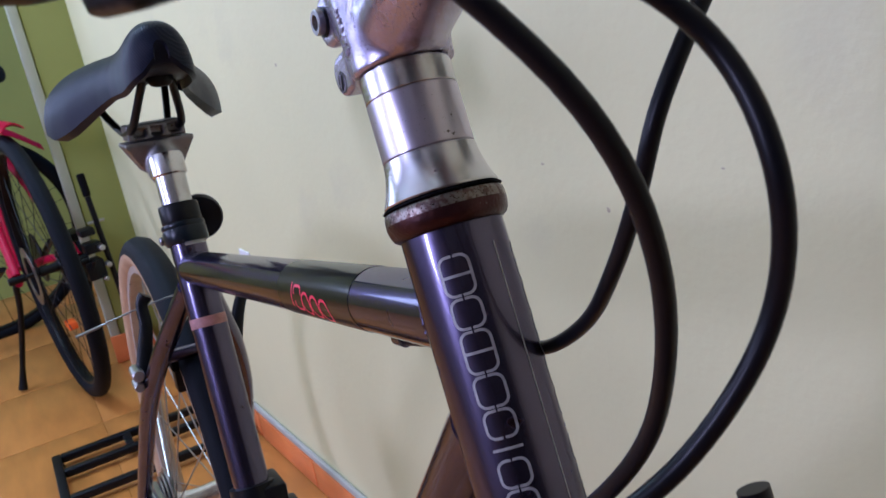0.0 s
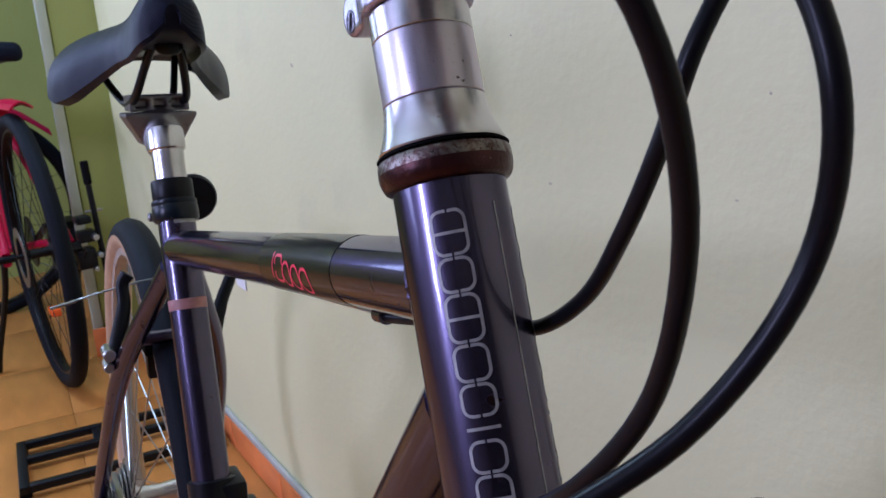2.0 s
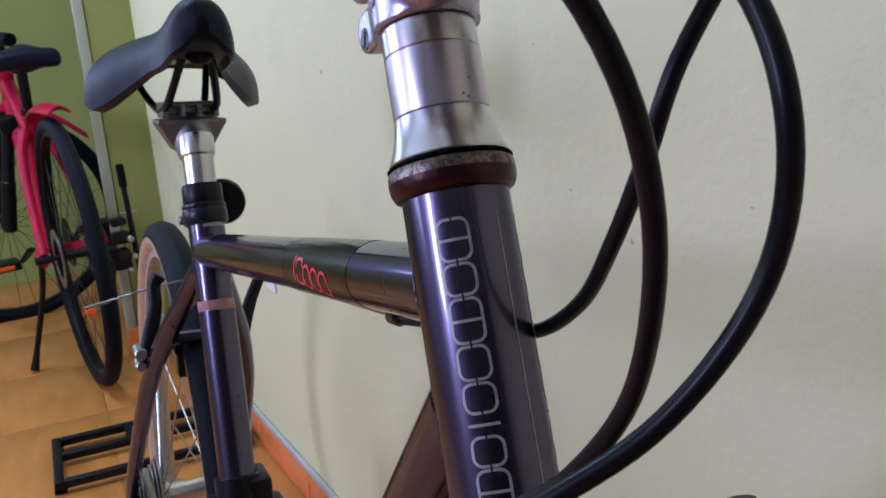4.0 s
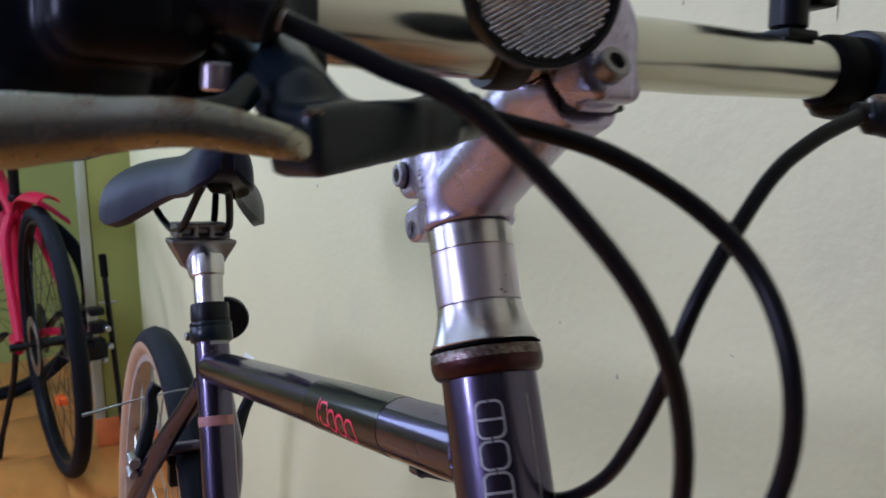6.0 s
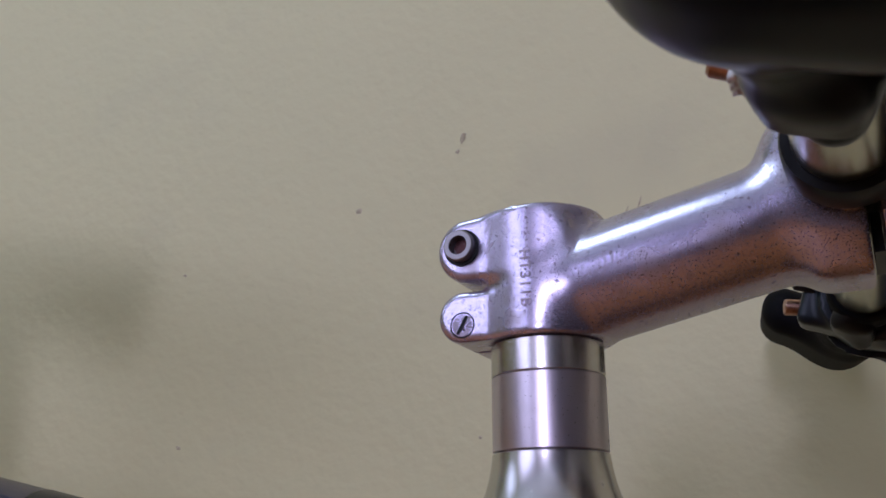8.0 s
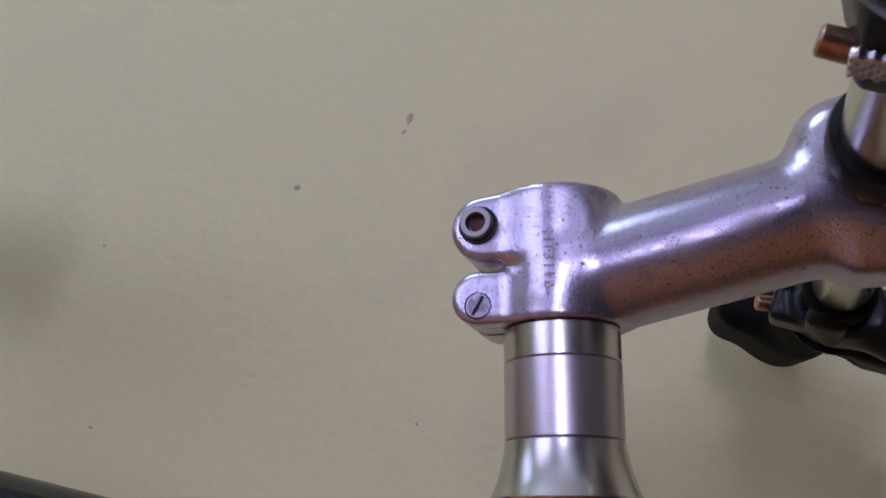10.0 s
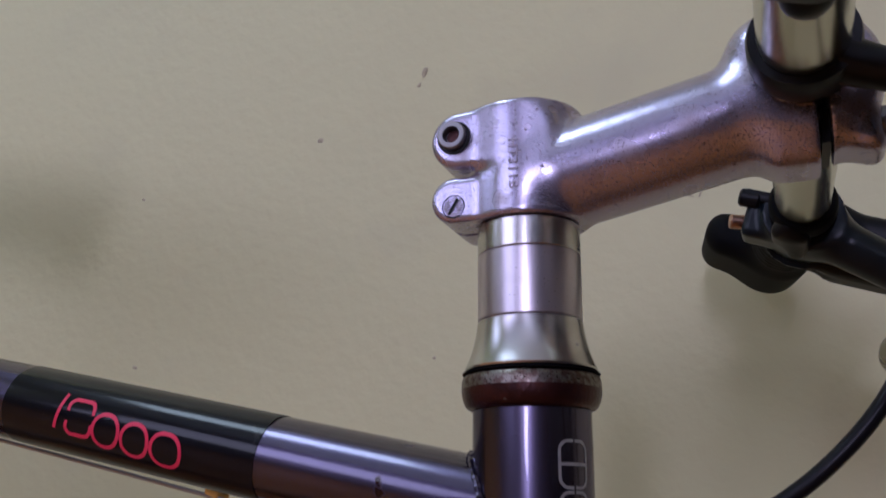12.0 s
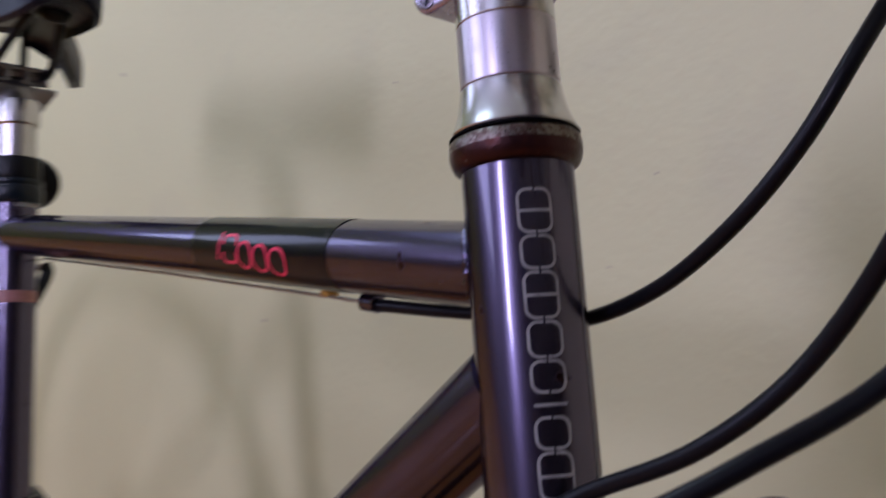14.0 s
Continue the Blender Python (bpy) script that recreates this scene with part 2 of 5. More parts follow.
def lathe(profile, m=Matrix(), segs=48, closed=False):
    """A turned shape: (radius, height) pairs round the z axis of m."""
    verts, faces = [], []
    k = len(profile)
    for a in range(segs):
        t = 2 * math.pi * a / segs
        verts += [m @ Vector((r * math.cos(t), r * math.sin(t), h)) for r, h in profile]
    for a in range(segs):
        b = (a + 1) % segs
        for i in range(k if closed else k - 1):
            j = (i + 1) % k
            faces.append((a * k + i, b * k + i, b * k + j, a * k + j))
    return verts, faces


def rod(a, b, r, segs=16, bevel=0.0):
    """A straight round bar with softened ends."""
    a, b = Vector(a), Vector(b)
    h = (b - a).length
    e = min(bevel, r * 0.9, h * 0.4)
    prof = [(0.0, 0.0), (r - e, 0.0), (r, e), (r, h - e), (r - e, h), (0.0, h)] if e else [(0, 0), (r, 0), (r, 0.0), (r, h), (r, h), (0, h)]
    return lathe(prof, frame_of(a, b - a, (0.3, 0.9, 0.2)), segs)


def slab(x0, x1, y0, y1, z0, z1, bevel=0.0):
    """A box with chamfered edges."""
    bm = bmesh.new()
    bmesh.ops.create_cube(bm, size=1)
    for v in bm.verts:
        v.co = Vector(((x0 + x1) / 2 + v.co.x * (x1 - x0), (y0 + y1) / 2 + v.co.y * (y1 - y0), (z0 + z1) / 2 + v.co.z * (z1 - z0)))
    if bevel:
        bmesh.ops.bevel(bm, geom=bm.edges[:], offset=bevel, segments=2, affect="EDGES", profile=0.5)
    bm.verts.index_update()
    out = [tuple(v.co) for v in bm.verts], [tuple(v.index for v in f.verts) for f in bm.faces]
    bm.free()
    return out


def carve(field, low, high, step):
    """The surface where a field of distances is zero, as a smooth quad mesh."""
    low, high = np.array(low, float), np.array(high, float)
    n = np.ceil((high - low) / step).astype(int) + 1
    g = np.stack(np.meshgrid(*[low[k] + step * np.arange(n[k]) for k in range(3)], indexing="ij"), -1)
    d = field(g[..., 0], g[..., 1], g[..., 2])
    corners = [(i, j, k) for i in (0, 1) for j in (0, 1) for k in (0, 1)]
    cut = lambda a, c: a[c[0] : n[0] - 1 + c[0], c[1] : n[1] - 1 + c[1], c[2] : n[2] - 1 + c[2]]
    inside = [cut(d, c) < 0 for c in corners]
    some = np.logical_or.reduce(inside) & ~np.logical_and.reduce(inside)
    total, count = np.zeros((*some.shape, 3)), np.zeros(some.shape)
    for a in range(8):
        for b in range(a + 1, 8):
            if sum(abs(p - q) for p, q in zip(corners[a], corners[b])) != 1:
                continue
            da, db = cut(d, corners[a]), cut(d, corners[b])
            cross = (da < 0) != (db < 0)
            t = np.where(cross, da / np.where(cross, da - db, 1), 0)
            at = np.array(corners[a]) + t[..., None] * (np.array(corners[b]) - np.array(corners[a]))
            total += np.where(cross[..., None], at, 0)
            count += cross
    idx = -np.ones(some.shape, int)
    where = np.argwhere(some)
    idx[some] = np.arange(len(where))
    verts = low + step * (where + total[some] / count[some][:, None])
    faces = []
    for axis in range(3):
        u, v = (axis + 1) % 3, (axis + 2) % 3
        a = np.take(d, range(n[axis] - 1), axis) < 0
        b = np.take(d, range(1, n[axis]), axis) < 0
        for e in np.argwhere(a != b):
            if min(e[u], e[v]) < 1 or e[u] >= n[u] - 1 or e[v] >= n[v] - 1:
                continue
            quad = []
            for du, dv in ((-1, -1), (0, -1), (0, 0), (-1, 0)):
                c = e.copy()
                c[u] += du
                c[v] += dv
                quad.append(idx[tuple(c)])
            faces.append(tuple(quad) if a[tuple(e)] else tuple(reversed(quad)))
    return [tuple(v) for v in verts], faces


def blend(a, b, k):
    """Two fields of distances melted into one another over k metres."""
    h = np.clip(0.5 + 0.5 * (b - a) / k, 0, 1)
    return b * (1 - h) + a * h - k * h * (1 - h)


def f_box(x, y, z, c, half, r):
    q = [np.abs(v - m) - (h - r) for v, m, h in zip((x, y, z), c, half)]
    return np.sqrt(sum(np.maximum(v, 0) ** 2 for v in q)) + np.minimum(np.maximum(np.maximum(q[0], q[1]), q[2]), 0) - r


def f_rod(x, y, z, a, b, ra, rb=None):
    a, b = np.array(a, float), np.array(b, float)
    ab = b - a
    t = np.clip(((x - a[0]) * ab[0] + (y - a[1]) * ab[1] + (z - a[2]) * ab[2]) / (ab @ ab), 0, 1)
    return np.sqrt((x - a[0] - t * ab[0]) ** 2 + (y - a[1] - t * ab[1]) ** 2 + (z - a[2] - t * ab[2]) ** 2) - (ra + t * ((ra if rb is None else rb) - ra))


# ---------------------------------------------------------------- the room
YAW = 4.5
WALL_AT = pose(0, 0.3390 / math.cos(radians(YAW)), 0, 0, 0, YAW)  # x along the wall, y into it
floor = part("floor", slab(-5.0, 4.3, -3.5, 0.6, -0.15, -0.004), GROUT)
tagged(floor, "orange-brown wood-look ceramic tile floor", "floor", kind="structure")
ceiling = tagged(part("ceiling", slab(-5.0, 4.3, -3.5, 0.6, 2.75, 2.9), CEIL), "plain unseen ceiling, tinted mint for cool light", "ceiling", kind="structure")
wall_north = part("wall_north", moved(slab(-2.62, 4.6, 0, 0.15, -0.1, 2.75), WALL_AT), WALL)
tagged(wall_north, "cream-yellow painted plaster wall with scuffs", "wall", kind="structure")


def wall_with_openings(name, label, m, length, openings, paint=None):
    """A wall along x of m, 0.15 thick, 2.75 high; openings: (x0, x1, z0, z1)."""
    pieces, x = [], 0.0
    for x0, x1, z0, z1 in openings:
        pieces.append(slab(x, x0, 0, 0.15, -0.1, 2.75))
        if z0 > 0:
            pieces.append(slab(x0, x1, 0, 0.15, -0.1, z0))
        pieces.append(slab(x0, x1, 0, 0.15, z1, 2.75))
        x = x1
    pieces.append(slab(x, length, 0, 0.15, -0.1, 2.75))
    return tagged(part(name, moved(join(*pieces), m), paint or DULL), label, "wall", kind="structure")


wall_with_openings("wall_south", "unseen dull grey wall with two windows, toned for reflections", pose(4.3, -3.3, 0, 0, 0, 180), 9.3, [(3.96, 4.38, 1.22, 2.28), (5.62, 7.58, 0.98, 2.22)])
wall_with_openings("wall_east", "unseen end wall, dark brown to deepen reflections", pose(4.1, 0.9, 0, 0, 0, -90), 4.4, [], DARK)
wall_with_openings("wall_west", "olive green painted wall with a window", pose(-3.6, -3.5, 0, 0, 0, 90), 4.1, [(1.53, 2.37, 0.98, 2.12)], GREEN)

# column at the far end, with its white corner strip
column = part("column", slab(-2.85, -2.42, 0.028, 0.6, -0.1, 2.75, 0.004), GREEN)
tagged(column, "light green painted column at the wall's end", "column", kind="structure")
corner = part("trim", slab(-2.46, -2.413, 0.0, 0.027, 0.0, 2.75, 0.004), WHITE)
tagged(corner, "narrow white painted corner strip", "trim", kind="structure")

# ---------------------------------------------------------------- the bicycle close by
BIKE = pose(0, 0, 0.8543, -4, 0, 0) @ pose(0, 0, 0, 0, -2.5, 0)
HEAD = 71.0
U = Vector((-math.cos(radians(HEAD)), 0, math.sin(radians(HEAD))))  # up the head tube, from the headset cup
F = Vector((math.sin(radians(HEAD)), 0, math.cos(radians(HEAD))))  # ahead, square to it
STEER = Matrix(((F.x, 0, U.x, 0), (0, 1, 0, 0), (F.z, 0, U.z, 0), (0, 0, 0, 1)))
bike = thing("bicycle", "dark grey city bicycle with alloy stem leaning beside the wall", "bicycle", BIKE)

R_HEAD = 0.0188
head_tube = part("head_tube", lathe([(0, -0.165), (R_HEAD, -0.165), (R_HEAD, -0.16), (R_HEAD, -0.08), (R_HEAD, -0.007), (0.017, -0.006)], STEER, 64), FRAME, bike, "dark metallic grey head tube with silver print")
cup = [(0.0186, -0.0068), (0.0194, -0.0067), (0.0208, -0.0058), (0.0217, -0.0040), (0.0222, -0.0020), (0.0223, -0.0003)]
ring_top = [(0.0223, -0.0003), (0.0222, 0.0020), (0.0219, 0.0033), (0.0213, 0.0040), (0.016, 0.0041)]
headset = part("headset_cup", lathe(cup, STEER, 72), RUST, bike, "rusty maroon steel headset cup")
part("worn_top", lathe(ring_top, STEER, 72), WORN, headset, "speckled bare steel upper band")
seal = [(0.0165, 0.0042), (0.0212, 0.0043), (0.0220, 0.0046), (0.0220, 0.0049), (0.0212, 0.0051), (0.0214, 0.0054), (0.0165, 0.0056)]
part("headset_seal", lathe(seal, STEER, 72), RUBBER, bike, "thin black rubber seal")
cone = [(0.0160, 0.0057), (0.0209, 0.0058), (0.0211, 0.0064), (0.0201, 0.0087), (0.0192, 0.0110), (0.0184, 0.0138), (0.0177, 0.0168), (0.0173, 0.0195), (0.0171, 0.0214), (0.0168, 0.0217), (0.0155, 0.0218)]
part("cone_spacer", lathe(cone, STEER, 72), ALLOY, bike, "flared silver headset top cover")


def ring(s0, s1, r=0.0170):
    e = 0.0003
    return lathe([(0.0150, s0), (r - e, s0), (r, s0 + e), (r, (s0 + s1) / 2), (r, s1 - e), (r - e, s1), (0.0150, s1)], STEER, 72)


part("spacer", ring(0.02195, 0.0437), SATIN, bike, "tall silver spacer ring")
part("spacer", ring(0.04385, 0.0535), ALLOY, bike, "short polished silver spacer ring")
part("steerer", lathe([(0.0, 0.0948), (0.0120, 0.0948), (0.0143, 0.0942), (0.0143, -0.17), (0, -0.17)], STEER, 40), ALLOY, bike)

# stem, cast in one piece: fields in (ahead, left, up the steerer)
BAR_A, BAR_S = 0.0894, 0.0908


def flat_lug(a, y, s, p, q, rp, rq, half, soft):
    """A flat-sided lug: a tapered stadium from p to q in (ahead, up), as wide as 2 * half."""
    side = f_rod(a, s, 0 * a, (*p, 0), (*q, 0), rp - soft, rq - soft)
    wide = np.abs(y) - (half - soft)
    return np.hypot(np.maximum(side, 0), np.maximum(wide, 0)) + np.minimum(np.maximum(side, wide), 0) - soft


def stem_field(a, y, s):
    tube = np.hypot(np.maximum(np.hypot(a, y) - 0.0180, 0), np.maximum(np.abs(s - 0.0735) - 0.0187, 0)) - 0.0012
    arm = f_rod(a, y, s, (0.004, 0, 0.0684), (BAR_A - 0.004, -0.0005, BAR_S - 0.0052), 0.0178, 0.0177)
    eye = np.hypot(np.maximum(np.hypot(a - BAR_A, s - BAR_S) - 0.0155, 0), np.maximum(np.abs(y + 0.0017) - 0.0058, 0)) - 0.0075
    upper = flat_lug(a, y, s, (-0.0193, 0.0826), (0.002, 0.0830), 0.0100, 0.0110, 0.0166, 0.0022)
    lower = flat_lug(a, y, s, (-0.0214, 0.0617), (0.0, 0.0610), 0.0079, 0.0078, 0.0158, 0.0020)
    ear = f_box(a, y, s, (BAR_A + 0.0128, -0.0012, BAR_S - 0.0172 - 0.30 * (a - BAR_A - 0.0128)), (0.0080, 0.0100, 0.0082), 0.0052)
    heel = f_box(a, y, s, (BAR_A - 0.004, -0.0012, BAR_S - 0.0205), (0.010, 0.0112, 0.0085), 0.006)
    d = blend(tube, arm, 0.0038)
    d = blend(d, blend(eye, heel, 0.006), 0.0065)
    shoulder = f_rod(a, y, s, (BAR_A - 0.0105, -0.0045, BAR_S + 0.0105), (BAR_A - 0.0095, 0.0030, BAR_S + 0.0105), 0.0112)
    d = blend(d, shoulder, 0.006)
    d = blend(d, upper, 0.0035)
    d = blend(d, lower, 0.0022)
    d = blend(d, ear, 0.004)
    d = np.maximum(d, 0.0127 - np.hypot(a - BAR_A, s - BAR_S))
    d = np.maximum(d, 0.0146 - np.hypot(a, y))
    d = np.maximum(d, -np.maximum(np.abs(y) - 0.0010, a + 0.012))
    slot = np.maximum(np.maximum(np.abs(a - BAR_A - 0.0042) - 0.0018, s - BAR_S + 0.008), np.abs(y) - 0.03)
    d = np.maximum(d, -slot)
    return np.maximum(np.maximum(d, 0.0538 - s - 10 * np.maximum(np.hypot(a, y) - 0.03, 0)), np.maximum(s - 0.125, np.where(a < 0.012, s - 0.0935, -1)))


stem = part("stem", moved(carve(stem_field, (-0.036, -0.026, 0.048), (0.122, 0.026, 0.116), 0.00085), STEER), CAST, bike, "pitted silver cast alloy handlebar stem")


# Black filler slab that stands for the shade inside the open clamp slot.
part("gap_shade", moved(slab(BAR_A + 0.0030, BAR_A + 0.0054, -0.0112, 0.0112, BAR_S - 0.0235, BAR_S - 0.0128), STEER), BLACK, stem, "black slab standing for the clamp gap's shade")


def socket_bolt(a, y0, s, r, out, name="bolt", mat=SATIN):
    """A socket-head bolt that looks to the bike's right."""
    m = STEER @ frame_of((a, y0, s), (0, -1, 0))
    head = [(0.0, 0.0), (r * 1.12, 0.0), (r * 1.12, 0.0006), (r, 0.0008), (r, out - 0.0004), (r - 0.0004, out), (r * 0.62, out), (r * 0.56, out - 0.0006), (r * 0.55, 0.0002), (0.0, 0.0001)]
    b = part(name, lathe(head, m, 32), mat, stem, "socket head clamp bolt")
    part("socket", lathe([(0.0, 0.0), (r * 0.53, 0.0), (r * 0.53, 0.0008), (0.0, 0.0009)], m, 6), RUST, b, smooth=False)
    return b


socket_bolt(-0.0205, -0.0166, 0.0830, 0.0049, 0.0036, mat=DULLALLOY)
washer = STEER @ frame_of((-0.0205, -0.0164, 0.0830), (0, -1, 0))
part("washer", lathe([(0.0045, 0), (0.0058, 0), (0.0058, 0.0010), (0.0045, 0.0011)], washer, 32), BLACK, stem)
pin = STEER @ frame_of((-0.0210, -0.0156, 0.0590), (0, -1, 0))
part("barrel_nut", join(lathe([(0, 0.0002), (0.0033, 0.0002), (0.0036, -0.0001), (0.0036, -0.002)], pin, 28)), LETTER, stem, "slotted barrel nut")
part("nut_edge", lathe([(0.0036, 0.0), (0.0036, 0.0003), (0.0040, 0.0003), (0.0040, -0.001)], pin, 28), BLACK, stem)
part("slot", moved(slab(-0.0031, 0.0031, -0.0004, 0.0004, 0.0003, 0.0006), pin @ pose(0, 0, 0, 0, 0, 60)), BLACK, stem, smooth=False)
front = STEER @ frame_of((BAR_A + 0.0205, -0.0045, BAR_S - 0.0172), (1, 0, 0.12), (0, 1, 0))
part("bolt", lathe([(0, -0.004), (0.0052, -0.004), (0.0052, 0.0044), (0.0046, 0.0050), (0.0028, 0.0050), (0.0025, 0.002), (0, 0.002)], front, 28), DULLALLOY, stem, "silver socket head bolt")
part("nut", rod((0.0590, 0.0085, 0.0975), (0.0590, 0.0150, 0.0992), 0.0042, 16, 0.001), COPPER, stem, "coppery clamp nut")

# cast letters on the stem's side, reading downwards
curve = bpy.data.curves.new("cast_letters", "FONT")
curve.body, curve.size, curve.extrude, curve.space_character = "HT311B", 0.0046, 0.0001, 1.15
letters = new("cast_letters", curve)
letter_mesh = bpy.data.meshes.new_from_object(letters.evaluated_get(bpy.context.evaluated_depsgraph_get()))
bpy.data.objects.remove(letters)
ys = np.linspace(-0.028, -0.010, 181)
for v in letter_mesh.vertices:
    a, s = -0.0008 + v.co.y, 0.0790 - v.co.x
    skin = ys[np.argmax(stem_field(np.full(181, a), ys, np.full(181, s)) < 0)]
    v.co = STEER @ Vector((a, skin - 0.0004 - (0.0001 if v.co.z > 0 else -0.0006), s))
letter_mesh.flip_normals()
letter_mesh.materials.append(LETTER)
part("cast_letters", letter_mesh, LETTER, stem, "small raised cast characters, darker to show their shading")

# handlebar: polished tube, thicker in the middle
BAR_X, BAR_Z = 0.055, 0.115


def bar_at(y):
    """The bar's centre: straight in the middle, swept back and up towards the grips."""
    e = max(0.0, abs(y) - 0.125)
    k = e * e / (e + 0.02)
    return (BAR_X - 0.16 * k, y, BAR_Z + 0.075 * k)


bar_y = np.linspace(-0.292, 0.292, 61)
bar_pts = [bar_at(y) for y in bar_y]
bar_r = [0.0111 if abs(y) > 0.11 else 0.0111 + 0.0014 * min(1, (0.11 - abs(y)) / 0.06) for y in bar_y]
handlebar = part("handlebar", sweep(bar_pts, bar_r, 40, side=(1, 0, 0)), CHROME, bike, "polished silver swept handlebar")


def grip_field(x, y, z):
    a, c = bar_at(0.176), bar_at(0.290)
    core = f_rod(x, y, z, a, c, 0.0158, 0.0170)
    wing = f_box(x + 0.16 * (y - 0.25), y, z - 0.06 * (y - 0.25) + 0.10 * (x - 0.03), (0.0235, 0.250, 0.1215), (0.0265, 0.038, 0.0120), 0.011)
    d = blend(core, wing, 0.012)
    return np.maximum(d, np.abs(y - 0.2315) - 0.0635) + 0.0005 * np.sin(y * 900) * (y < 0.205)


grip_geo = carve(grip_field, (-0.022, 0.155, 0.090), (0.080, 0.305, 0.160), 0.002)
part("grip", grip_geo, RUBBER, bike, "black rubber palm-rest grip")
part("grip", mirrored(grip_geo), RUBBER, bike, "black rubber palm-rest grip")


def f_beam(x, y, z, p, q, wide, high, r):
    """A beam from p to q with rounded edges; half widths and half heights at both ends."""
    p, q = np.array(p, float), np.array(q, float)
    u = q - p
    n = np.linalg.norm(u)
    u = u / n
    v = np.cross((0, 0, 1), u)
    v /= np.linalg.norm(v)
    w = np.cross(u, v)
    d = [(x - p[0]) * e[0] + (y - p[1]) * e[1] + (z - p[2]) * e[2] for e in (u, v, w)]
    t = np.clip(d[0] / n, 0, 1)
    f = [np.abs(d[0] - n / 2) - (n / 2 - r), np.abs(d[1]) - (wide[0] + t * (wide[1] - wide[0]) - r), np.abs(d[2]) - (high[0] + t * (high[1] - high[0]) - r)]
    return np.sqrt(sum(np.maximum(e, 0) ** 2 for e in f)) + np.minimum(np.maximum(np.maximum(f[0], f[1]), f[2]), 0) - r


def lever_body_field(x, y, z, yc, off):
    at = lambda a, b, c: (a + off[0], b + off[1], c + off[2])
    clamp = np.maximum(np.hypot(x - BAR_X, z - BAR_Z) - 0.0170, np.abs(y - yc) - 0.0115)
    neck = f_rod(x, y, z, (0.066, yc + (0.007 if yc < 0.11 else 0.0), 0.110), at(0.115, 0.1110, 0.0870), 0.0105, 0.0088)
    body = f_beam(x, y, z, at(0.1275, 0.1175, 0.0785), at(0.1085, 0.0745, 0.0852), (0.0082, 0.0075), (0.0076, 0.0060), 0.0028)
    nose = f_rod(x, y, z, at(0.1085, 0.0750, 0.0852), at(0.1030, 0.0640, 0.0870), 0.0066, 0.0056)
    d = blend(blend(clamp, neck, 0.009), body, 0.0055)
    d = blend(d, nose, 0.003)
    if yc < 0.11:
        d = blend(d, f_box(x, y, z, (0.0535, 0.0965, 0.1040), (0.0105, 0.0095, 0.0085), 0.004), 0.004)
        d = blend(d, f_rod(x, y, z, (0.058, 0.1010, 0.100), (0.061, 0.0975, 0.0925), 0.0075, 0.0060), 0.003)
    else:
        d = blend(d, f_box(x, y, z, (0.038, yc, 0.111), (0.0075, 0.0085, 0.0105), 0.003), 0.004)
    # split line between the halves of the bracket
    d = d + 0.0005 * np.exp(-(((y - at(0, 0.083, 0)[1]) / 0.0007) ** 2)) * (x > 0.09)
    return np.maximum(d, 0.0111 - np.hypot(x - BAR_X, z - BAR_Z))


